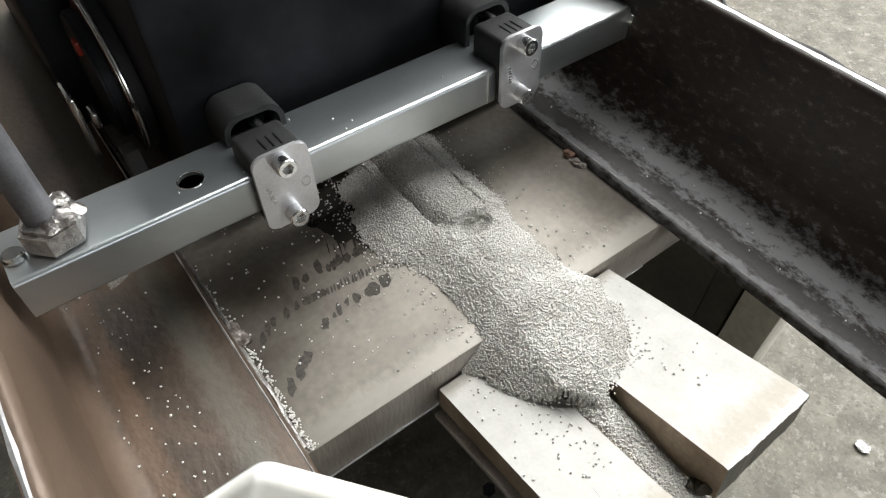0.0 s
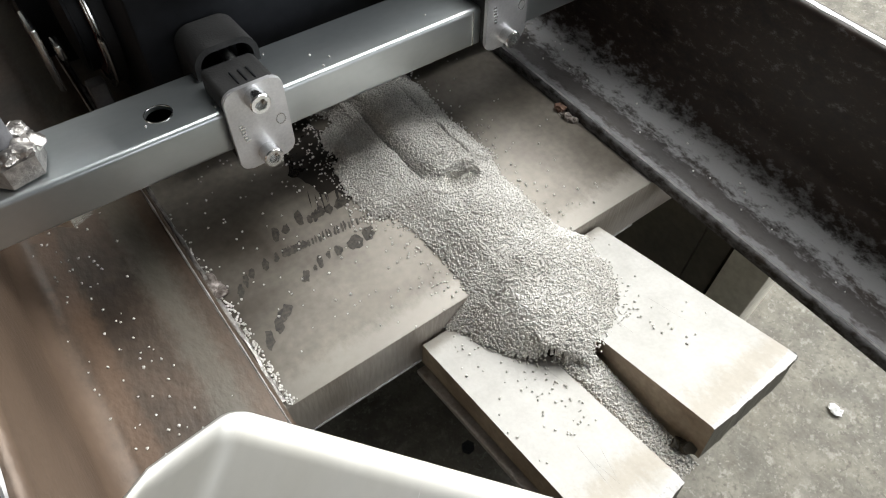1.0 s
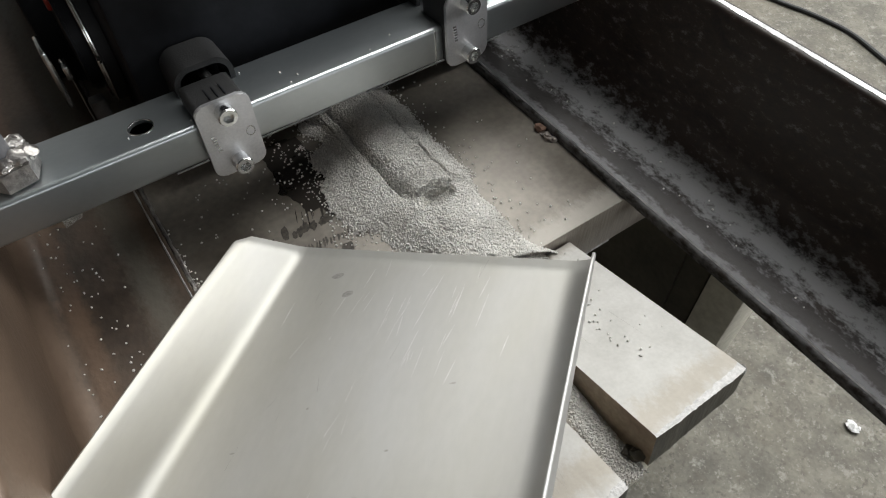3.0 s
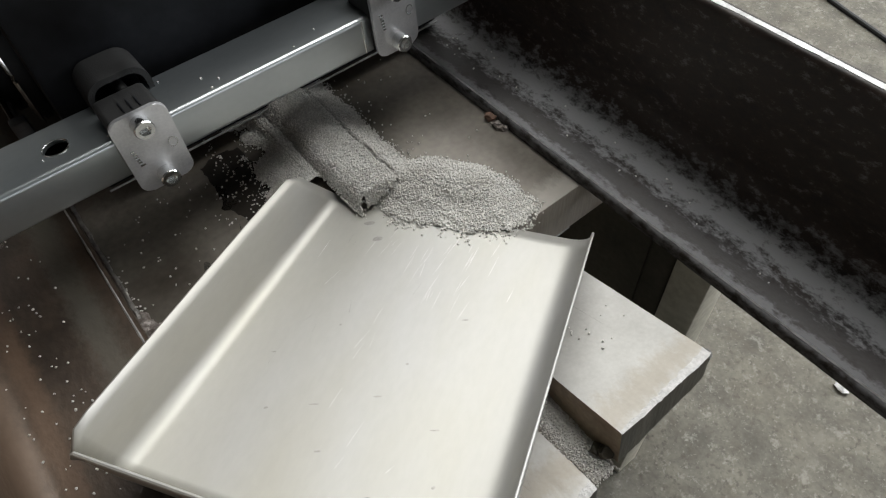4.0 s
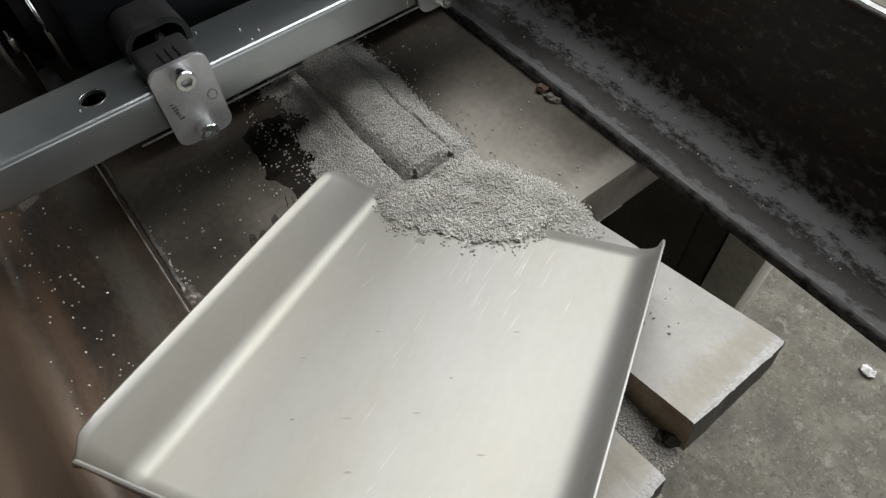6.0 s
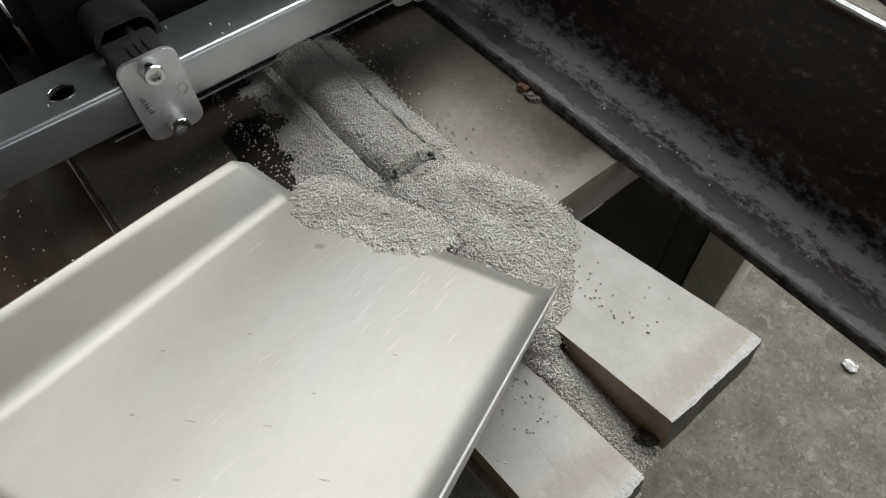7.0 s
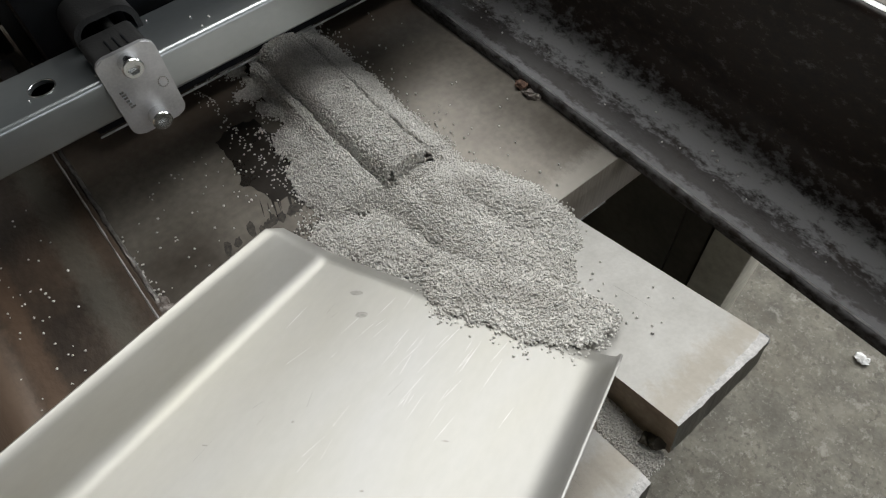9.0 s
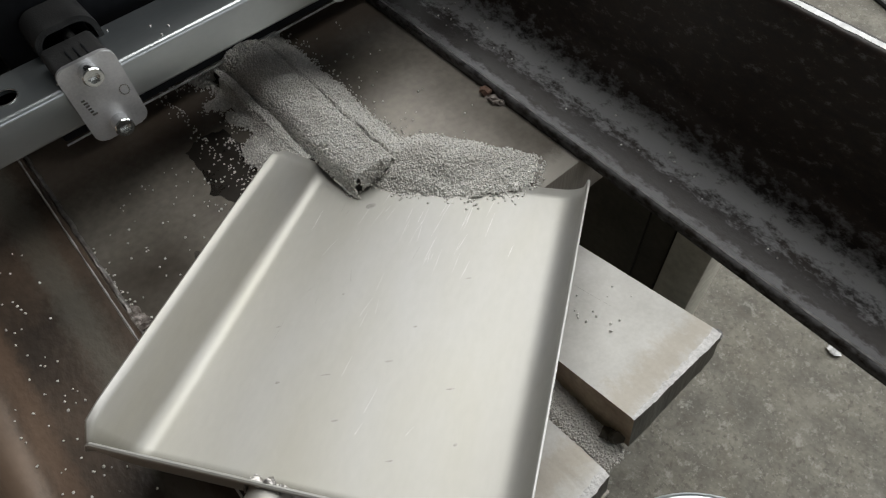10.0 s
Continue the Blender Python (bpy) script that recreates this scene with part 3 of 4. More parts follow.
def build_carriage():
    part("cross_tube", cross_tube(-0.187, 0.276, -0.0835, 0.0075), (ZINC, BLACK_PAINT_AND_SHADE), carriage, "zinc-plated rectangular steel tube with a drilled hole")
    for x, zc in ((-0.0375, 0.0030), (0.1465, 0.0110)):
        pipe_clamp(x, zc)
    hop = part("hopper", bm_box(-0.072, 0.235, 0.047, 0.40, -0.066, 0.26, 0.004), BLACK_PAINT_AND_SHADE, carriage, "black painted hopper box")
    part("lower_edge", bm_box(-0.0715, 0.2345, 0.0458, 0.0468, -0.0668, -0.0655), WORN, hop, "thin bright lower edge of the hopper")
    # nozzle that lays the flux
    part("flux_nozzle", bm_prism([(0.066, -0.010), (0.100, -0.010), (0.094, -0.062), (0.070, -0.062)], 0.10, 0.16, "y", 0.002), BLACK_PAINT_AND_SHADE, carriage, "black flux nozzle")
    part("sleeve_edge", bm_box(0.1232, 0.1244, -0.0209, -0.0203, -0.0125, 0.0125, 0.0003), BOLT_ZINC, carriage, "thin bright edge of the clamp's sleeve")
    ring = [(-0.0835 + 0.0078 * math.cos(2 * math.pi * k / 40), 0.0078 * math.sin(2 * math.pi * k / 40), 0.0140) for k in range(41)]
    part("hole_rim", bm_tube(ring, 0.0005, 6), BOLT_ZINC, carriage, "bright burr round the drilled hole")
    # welded hexagon block with an upright rod near the end of the tube
    bm = bm_prism(hexagon(-0.158, -0.001, 0.0165, 12), 0.0130, 0.0300, "z", 0.0025)
    part("hexagon_block", bm, WELD, carriage, "dark steel nut welded to the tube")
    blob([(-0.151, -0.008, 0.030, 0.0065, 0.6), (-0.146, -0.002, 0.028, 0.006, 0.7), (-0.157, -0.010, 0.030, 0.005, 0.6), (-0.150, 0.006, 0.031, 0.006, 0.6)], "weld_lump", WELD, carriage, "lumpy shiny weld")
    part("upright_rod", bm_cyl((-0.160, 0.001, 0.028), (-0.166, 0.006, 0.30), 0.0085), GREY_PAINT, carriage, "grey steel rod")
    part("screw_head", bm_cyl((-0.181, -0.002, 0.0135), (-0.181, -0.002, 0.0185), 0.006, bevel=0.001), BOLT_ZINC, carriage)
    part("screw_head", bm_cyl((0.268, -0.0195, 0.004), (0.268, -0.0255, 0.004), 0.0055, bevel=0.001), BOLT_ZINC, carriage)
    part("under_bracket", bm_prism(hexagon(-0.147, -0.006, 0.012, 20), -0.0215, -0.0136, "z", 0.001), BOLT_ZINC, carriage, "small zinc nut under the tube")
    # wheel and fittings beside the hopper
    wy, wz = 0.165, 0.006
    wheel = part("drive_wheel", bm_cyl((-0.082, wy, wz), (-0.0722, wy, wz), 0.060, n=48, bevel=0.002), BLACK_RUBBER, carriage, "black wheel with a chrome rim")
    for r, x in ((0.0620, -0.0825), (0.0575, -0.0835)):
        pts = [(x, wy + r * math.cos(2 * math.pi * k / 64), wz + r * math.sin(2 * math.pi * k / 64)) for k in range(65)]
        part("rim", bm_tube(pts, 0.0011, 6), BOLT_ZINC, wheel, "thin chrome ring")
    part("hub", bm_cyl((-0.084, wy, wz), (-0.082, wy, wz), 0.052, n=40, bevel=0.0008), DARK_RED, wheel, "dark red wheel disc")
    part("hub_cap", bm_cyl((-0.094, wy, wz), (-0.084, wy, wz), 0.047, n=32, bevel=0.002), BLACK_PAINT_AND_SHADE, wheel)
    part("motor_housing", bm_box(-0.114, -0.0725, 0.225, 0.45, -0.075, 0.08, 0.004), BLACK_PAINT_AND_SHADE, carriage, "black motor housing beside the hopper")
    part("chrome_bracket", bm_box(-0.117, -0.112, 0.150, 0.182, -0.048, 0.002, 0.0015), BOLT_ZINC, carriage, "small chrome bracket")
    part("clip", bm_box(-0.108, -0.103, 0.140, 0.156, -0.020, -0.008, 0.0015), BOLT_ZINC, carriage, "small chrome clip")
    part("red_tag", bm_box(-0.097, -0.093, 0.150, 0.160, 0.030, 0.040, 0.001), RED, carriage)
    part("grey_lever", bm_box(-0.103, -0.091, 0.100, 0.112, -0.070, -0.020, 0.002), GREY_PAINT, carriage, "grey steel lever")


build_carriage()

# ---------------------------------------------------------------- scoop
scoop = empty("hand_scoop")
tagged(scoop, "stainless sheet-metal hand scoop with folded sides", "scoop")
SCOOP_L = 0.243


def scoop_section(u, side):
    """Half section at u (0 lip, 1 back): from the pan's middle out to the top of the wall, as (x, z). The left wall leans out more at the lip."""
    if side < 0:
        w, o, r = 0.0845 + 0.0165 * u, 0.0200 - 0.0170 * u, 0.0095
    else:
        w, o, r = 0.0995 + 0.0015 * u, 0.0050 - 0.0020 * u, 0.017
    h = 0.0330 + 0.0120 * u
    tip = Vector((w + o, h))
    base = Vector((w, 0.0))
    d = (tip - base).normalized()
    ang = math.atan2(d.y, d.x)
    tl = r * math.tan(ang / 2)
    c = Vector((w - tl, r))
    pts = [(0.0, 0.0), (0.03, 0.0), (0.055, 0.0)]
    for i in range(9):
        a = -math.pi / 2 + ang * i / 8
        pts.append((c.x + r * math.cos(a), c.y + r * math.sin(a)))
    last = Vector(pts[-1])
    for i in range(1, 6):
        q = last.lerp(tip, i / 5)
        pts.append((q.x, q.y))
    return pts


def build_scoop():
    bm = bmesh.new()
    n = 24
    grid = []
    for j in range(n + 1):
        u = j / n
        half = scoop_section(u, 1)
        sec = [(-x, z) for x, z in reversed(scoop_section(u, -1)[1:])] + half
        h = max(z for _, z in half)
        row = []
        for x, z in sec:
            back = 0.021 * (z / h) * max(0.0, 1 - u * 3.0)
            if u == 0 and z > 0.8 * h:
                back += 0.006 * ((z / h - 0.8) / 0.2) ** 2
            cap = h * (1 - 0.30 * max(0.0, (u - 0.94) / 0.06) ** 2)
            lean = 0.010 * (1 - min(1.0, z / h)) * max(0.0, (u - 0.8) / 0.2)
            row.append(bm.verts.new((x, -SCOOP_L * u - back + lean, z if z < 0.5 * h else 0.5 * h + (z - 0.5 * h) * (cap - 0.5 * h) / (0.5 * h))))
        grid.append(row)
    for a, b in zip(grid, grid[1:]):
        for i in range(len(a) - 1):
            bm.faces.new((a[i], a[i + 1], b[i + 1], b[i]))
    pan = part("pan", bm, STAINLESS, scoop, "brushed stainless pan with folded side walls")
    so = pan.modifiers.new("thickness", "SOLIDIFY")
    so.thickness, so.offset = 0.0013, 1
    half = scoop_section(1.0, 1)
    sec = [(-x, z) for x, z in reversed(scoop_section(1.0, -1)[1:])] + half
    top = max(z for _, z in half)
    sec = [(x, z if z < 0.5 * top else 0.5 * top + (z - 0.5 * top) * 0.4) for x, z in sec]
    sec += [(sec[-1][0] - 0.003, 0.86 * top), (sec[-1][0] - 0.010, top), (sec[0][0] + 0.010, top), (sec[0][0] + 0.003, 0.86 * top)]
    bm = bm_prism(sec, -SCOOP_L - 0.0016, -SCOOP_L - 0.0002, "y")
    for v in bm.verts:
        v.co.y += 0.010 * (1 - min(1.0, v.co.z / top))
    part("back_wall", bm, STAINLESS, scoop, "stainless back wall")
    part("rolled_edge", bm_tube([(x, -SCOOP_L - 0.0009, top + 0.0002) for x in (-0.094, -0.05, 0.0, 0.05, 0.094)], 0.0012, 8), STAINLESS, scoop)
    part("handle", bm_cyl((-0.005, -SCOOP_L + 0.002, 0.031), (-0.005, -SCOOP_L - 0.135, 0.034), 0.0125, n=32, bevel=0.002), STAINLESS, scoop, "round tubular handle")
    blob([(-0.005 + 0.013 * math.cos(k), -SCOOP_L + 0.001, 0.031 + 0.013 * math.sin(k), 0.0022, 1) for k in [i * 0.5 for i in range(13)]], "handle_weld", WELD, scoop)
    # fine scratches on the pan
    rnd = random.Random(12)
    for i in range(22):
        x, y = rnd.uniform(-0.06, 0.075), rnd.uniform(-0.20, -0.01)
        l, a = rnd.uniform(0.004, 0.016), rnd.gauss(0.15, 0.25)
        dx, dy = l * math.sin(a), l * math.cos(a)
        bm = bmesh.new()
        w = rnd.uniform(0.00008, 0.00016)
        bm.faces.new([bm.verts.new(q) for q in ((x - w, y, 0.00012), (x + w, y, 0.00012), (x + dx + w * 0.3, y + dy, 0.00012), (x + dx - w * 0.3, y + dy, 0.00012))])
        part("scratch", bm, SCUFF if i % 3 else NICK, pan)
    # longer rubbed streaks behind the lip
    for i in range(36):
        x, y = rnd.gauss(0.02, 0.035), -rnd.uniform(0.006, 0.075)
        l, a, w = rnd.uniform(0.008, 0.026), rnd.gauss(-0.12, 0.08), rnd.uniform(0.0001, 0.00025)
        dx, dy = l * math.sin(a), -l * math.cos(a)
        if abs(x) < 0.075:
            bm = bmesh.new()
            bm.faces.new([bm.verts.new(q) for q in ((x - w * 0.3, y, 0.00010), (x + w * 0.3, y, 0.00010), (x + dx * 0.5 + w, y + dy * 0.5, 0.00010), (x + dx, y + dy, 0.00010), (x + dx * 0.5 - w, y + dy * 0.5, 0.00010))])
            part("scratch", bm, SCUFF, pan)
    # small dark nicks and smears
    for x, y, a, b in ((-0.05, -0.022, 0.0030, 0.0018), (0.042, -0.085, 0.0014, 0.0005), (0.012, -0.150, 0.0018, 0.0005), (-0.045, -0.175, 0.0012, 0.0006), (0.06, -0.19, 0.0008, 0.0008), (0.03, -0.205, 0.0016, 0.0004), (-0.03, -0.11, 0.0006, 0.0006), (-0.02, -0.165, 0.0024, 0.0004), (-0.005, -0.19, 0.0015, 0.0005), (0.05, -0.16, 0.0020, 0.0004), (-0.06, -0.14, 0.0011, 0.0004), (0.02, -0.125, 0.0009, 0.0005), (-0.038, -0.035, 0.0028, 0.0022)):
        pts = [(x + a * (1 + 0.3 * rnd.random()) * math.cos(q), y + b * (1 + 0.3 * rnd.random()) * math.sin(q) + 0.4 * a * math.cos(q)) for q in [2 * math.pi * e / 10 for e in range(10)]]
        part("nick", bm_prism(pts, 0.00008, 0.00016, "z"), NICK, pan)


build_scoop()

# ---------------------------------------------------------------- flux
ICO = bmesh.new()
bmesh.ops.create_icosphere(ICO, subdivisions=1, radius=1)
ICO_V = np.array([v.co[:] for v in ICO.verts])
ICO_F = np.array([[v.index for v in f.verts] for f in ICO.faces])
ICO.free()


def grain_mesh(name, places, radius, seed, base=None):
    """One mesh of many small stones; base: an optional (verts, quads) bed under them."""
    rng = np.random.default_rng(seed)
    n = len(places)
    r = radius * rng.uniform(0.7, 1.3, n)
    ang = rng.uniform(0, 2 * np.pi, (n, 3))
    squash = rng.uniform(0.7, 1.25, (n, 1, 3))
    bump = rng.uniform(0.82, 1.15, (n, 12, 1))
    v = ICO_V[None] * squash * bump
    for k, (i, j) in enumerate(((0, 1), (1, 2), (0, 2))):
        c, s = np.cos(ang[:, k])[:, None], np.sin(ang[:, k])[:, None]
        a, b = v[:, :, i].copy(), v[:, :, j].copy()
        v[:, :, i], v[:, :, j] = c * a - s * b, s * a + c * b
    v = v * r[:, None, None] + np.asarray(places)[:, None, :]
    f = ICO_F[None] + (12 * np.arange(n))[:, None, None]
    verts, faces = v.reshape(-1, 3).tolist(), f.reshape(-1, 3).tolist()
    if base:
        off = len(verts)
        verts += base[0]
        faces += [[i + off for i in q] for q in base[1]]
    me = bpy.data.meshes.new(name)
    me.from_pydata(verts, [], faces)
    me.materials.append(FLUX)
    me.update()
    return me


def heap(name, height, box, seed, label, density=840000, radius=0.00074, floor_z=None, deep=0.012):
    """A pile of granules: a bed that follows height(x, y), covered with single grains."""
    x0, x1, y0, y1 = box
    rng = np.random.default_rng(seed)
    step = 0.002
    nx, ny = int((x1 - x0) / step) + 1, int((y1 - y0) / step) + 1
    verts, quads, index = [], [], {}
    hs = [[height(x0 + i * step, y0 + j * step) for j in range(ny)] for i in range(nx)]
    low = [[(floor_z(x0 + i * step, y0 + j * step) if floor_z else 0.0) for j in range(ny)] for i in range(nx)]

    def vert(i, j):
        if (i, j) not in index:
            index[(i, j)] = len(verts)
            verts.append((x0 + i * step, y0 + j * step, max(hs[i][j], 0.0) + low[i][j] - 0.0008))
        return index[(i, j)]
    for i in range(nx - 1):
        for j in range(ny - 1):
            if min(hs[i][j], hs[i + 1][j], hs[i][j + 1], hs[i + 1][j + 1]) > 0.0006:
                quads.append([vert(i, j), vert(i + 1, j), vert(i + 1, j + 1), vert(i, j + 1)])
    n = int((x1 - x0) * (y1 - y0) * density)
    xs, ys, pick = rng.uniform(x0, x1, n), rng.uniform(y0, y1, n), rng.uniform(0, 1, n)
    places = []
    for x, y, q in zip(xs, ys, pick):
        h = height(x, y)
        if h > 0.0012 or (h > -0.004 and q < 0.25 * math.exp(h * 700) * (1 if h > -0.0015 else 0.5)):
            places.append((x, y, max(h, 0.0) + (floor_z(x, y) if floor_z else 0.0) + radius * rng.uniform(-0.15, 0.6)))
    # the steep faces get grains of their own
    for q in quads:
        zs = [verts[k][2] for k in q]
        for _ in range(int((max(zs) - min(zs)) / 0.0013) if max(zs) - min(zs) > 0.0026 else 0):
            u, v = rng.uniform(0, 1, 2)
            p = [(1 - u) * (1 - v) * verts[q[0]][k] + u * (1 - v) * verts[q[1]][k] + u * v * verts[q[2]][k] + (1 - u) * v * verts[q[3]][k] for k in range(3)]
            e = [np.subtract(verts[q[k]], verts[q[0]]) for k in (1, 3)]
            face = np.cross(e[0], e[1])
            places.append(tuple(np.add(p, face * (0.0008 / np.linalg.norm(face)))))
    ob = new(name, grain_mesh(name, places, radius, seed, (verts, quads)))
    return tagged(ob, label, "flux", kind="stuff")


def lerp_table(table, v):
    """Linear reading of a (position, value) table."""
    if v <= table[0][0]:
        return table[0][1]
    for (a, p), (b, q) in zip(table, table[1:]):
        if v <= b:
            return p + (q - p) * (v - a) / (b - a)
    return table[-1][1]


RIDGE = ((-0.205, -0.006), (-0.192, -0.001), (-0.180, 0.004), (-0.164, 0.0085), (-0.152, 0.0112), (-0.1455, 0.0110), (-0.1438, 0.0066), (-0.1426, 0.0068), (-0.1378, 0.0178), (-0.134, 0.0208),
         (-0.122, 0.0225), (-0.112, 0.0205), (-0.1075, 0.0182), (-0.1060, 0.0128), (-0.1045, 0.0126), (-0.1030, 0.0162), (-0.100, 0.0146), (-0.092, 0.0085), (-0.083, 0.0015), (-0.078, -0.0015), (-0.066, -0.006))


def wob(x, y, k, a, seed=0.0):
    return a * noise.noise((x * k, y * k, seed))


def ridge_height(x, y):
    """The bed that the nozzle leaves: a flat-topped ridge between two furrows, with slumped shoulders."""
    dx = 0.0025 * noise.noise((y * 30, 1.7, 0)) + 0.0012 * noise.noise((y * 110, 7.7, 0))
    h = lerp_table(RIDGE, x + dx) + wob(x, y, 130, 0.0007) + wob(x, y, 45, 0.0008, 4)
    if h > 0 and x < -0.15:
        h -= 0.0085 * max(0.0, min(1.0, (y - 0.125) / 0.08)) * (0.9 + noise.noise((x * 90, y * 50, 3)))
    end = 0.0815 + 0.0015 * noise.noise((x * 120, 0.2, 5)) + (0.004 if x < -0.142 or x > -0.103 else 0.0)
    if y < end:
        h -= (end - y) * (9.0 if -0.139 < x < -0.103 else 0.9)
    return h


heap("flux_bed", lambda x, y: ridge_height(x, y) if x > -0.1435 or y > 0.127 else -1, (-0.210, -0.066, 0.072, 0.46), 3, "pale grey welding flux laid in a furrowed ridge")
shoulder = heap("flux_heap", lambda x, y: ridge_height(x, y) if x <= -0.1430 and y <= 0.128 else -1, (-0.210, -0.142, 0.072, 0.129), 4, "loose flux slumped beside the ridge")


def tab_top(x, y):
    """Height of what lies under the heap: the plate, the tabs, the slot between them."""
    if y > 0:
        return 0.0
    right, left = -0.011 - 0.235 * y, -0.022 - 0.17 * y
    if x > -0.129:
        return max(-0.02, right)
    if x < -0.150:
        return left
    return left + (right - left) * (x + 0.150) / 0.021


FRONT_TOP = ((-0.110, -0.045), (-0.094, -0.014), (-0.084, -0.002), (-0.074, 0.0060), (-0.060, 0.0120), (-0.035, 0.0175), (0.0, 0.0215), (0.04, 0.0220), (0.065, 0.0190), (0.078, 0.0165), (0.10, 0.014))
FRONT_LEFT = ((-0.100, -0.139), (-0.085, -0.142), (-0.072, -0.149), (-0.052, -0.168), (-0.030, -0.177), (0.006, -0.171), (0.051, -0.170), (0.090, -0.178), (0.10, -0.178))
FRONT_CREST = ((-0.100, -0.139), (-0.075, -0.146), (-0.060, -0.158), (-0.030, -0.155), (0.0, -0.150), (0.035, -0.147), (0.10, -0.146))
FRONT_RIGHT = ((-0.100, -0.130), (-0.090, -0.124), (-0.075, -0.107), (-0.062, -0.094), (-0.035, -0.080), (-0.006, -0.079), (0.012, -0.086), (0.036, -0.087), (0.076, -0.085), (0.10, -0.084))


def front_top(x, y):
    """Top of the loose heap before the ridge: a rounded mound that runs out over the tabs."""
    left, right = lerp_table(FRONT_LEFT, y), lerp_table(FRONT_RIGHT, y)
    left += 0.0025 * noise.noise((y * 55, 2.1, 0))
    right += 0.0025 * noise.noise((y * 55, 8.1, 0))
    crest = min(max(lerp_table(FRONT_CREST, y), left + 0.004), right - 0.004)
    top = lerp_table(FRONT_TOP, y)
    ramp = max(0.0, min(1.0, -y / 0.045))
    low, far = tab_top(left, y) * ramp, tab_top(right, y) * ramp
    if x < crest:
        s = (crest - x) / (crest - left)
        g = 0.82 * (1 - s ** 1.1)
    else:
        s = (x - crest) / (right - crest)
        low += (far - low) * min(1.0, s)
        g = 0.82 + 0.18 * math.sin(s / 0.35 * math.pi / 2) if s < 0.35 else 1 - ((s - 0.35) / 0.65) ** 1.9
    if top < low + 0.001:
        return top - 0.03 * s
    z = low + (top - low) * g
    if s > 1:
        z -= 0.3 * (s - 1) * 0.02
    z += wob(x, y, 120, 0.0006, 8) + wob(x, y, 40, 0.0008, 6)
    d = math.hypot((x + 0.1225 - 0.5 * (y - 0.0725)) / 0.0165, (y - 0.0725) / 0.0110)
    if d < 1:
        z -= 0.014 * (1 - d) ** 0.4
    return z


def front_height(x, y):
    return front_top(x, y) - tab_top(x, y)


core = heap("flux_heap", lambda x, y: front_height(x, y) if y > -0.006 else -1, (-0.205, -0.060, -0.006, 0.090), 5, "loose pale grey flux heaped in front of the ridge", floor_z=tab_top)
tail = heap("flux_heap", lambda x, y: front_height(x, y) if y <= 0.006 else -1, (-0.205, -0.062, -0.115, 0.006), 6, "loose pale grey flux run out over the tabs", floor_z=tab_top)


def slot_height(x, y):
    return (0.006 + 0.08 * (y + 0.16)) * (1 - ((x + 0.1410) / 0.0132) ** 4) + wob(x, y, 160, 0.0012, 2) if y > -0.158 else -1


heap("flux_heap", slot_height, (-0.1530, -0.1290, -0.160, -0.060), 7, "grey flux in the slot between the tabs", floor_z=lambda x, y: -0.017)


def spread_height(x, y):
    d = math.hypot(x / 0.078, y / 0.044)
    return 0.0120 * (1 - d ** 1.5) + wob(x, y, 100, 0.0022, 12) + wob(x, y, 260, 0.0010, 13)


left_spread = heap("flux_heap", lambda x, y: spread_height(x, y) - 0.002, (-0.088, 0.088, -0.056, 0.056), 8, "flux scattered thinly beside the heap")


def wedge_height(x, y):
    d = math.hypot(x / 0.066, y / 0.036)
    groove = 0.0020 * math.exp(-((y + 0.012 + 0.1 * x) / 0.004) ** 2) * max(0.0, min(1.0, (x + 0.02) / 0.02))
    return 0.0160 * (1 - d ** 1.7) - groove + wob(x, y, 100, 0.0016, 32) + wob(x, y, 40, 0.0016, 33)


right_spread = heap("flux_heap", wedge_height, (-0.078, 0.078, -0.046, 0.046), 9, "flux pushed aside by the scoop")


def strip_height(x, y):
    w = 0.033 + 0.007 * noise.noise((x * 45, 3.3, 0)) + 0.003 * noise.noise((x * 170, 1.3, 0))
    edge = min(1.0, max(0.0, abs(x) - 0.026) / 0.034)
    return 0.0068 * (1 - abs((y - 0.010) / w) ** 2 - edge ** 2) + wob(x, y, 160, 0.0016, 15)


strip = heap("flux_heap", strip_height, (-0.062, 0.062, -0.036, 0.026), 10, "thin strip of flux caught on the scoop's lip")


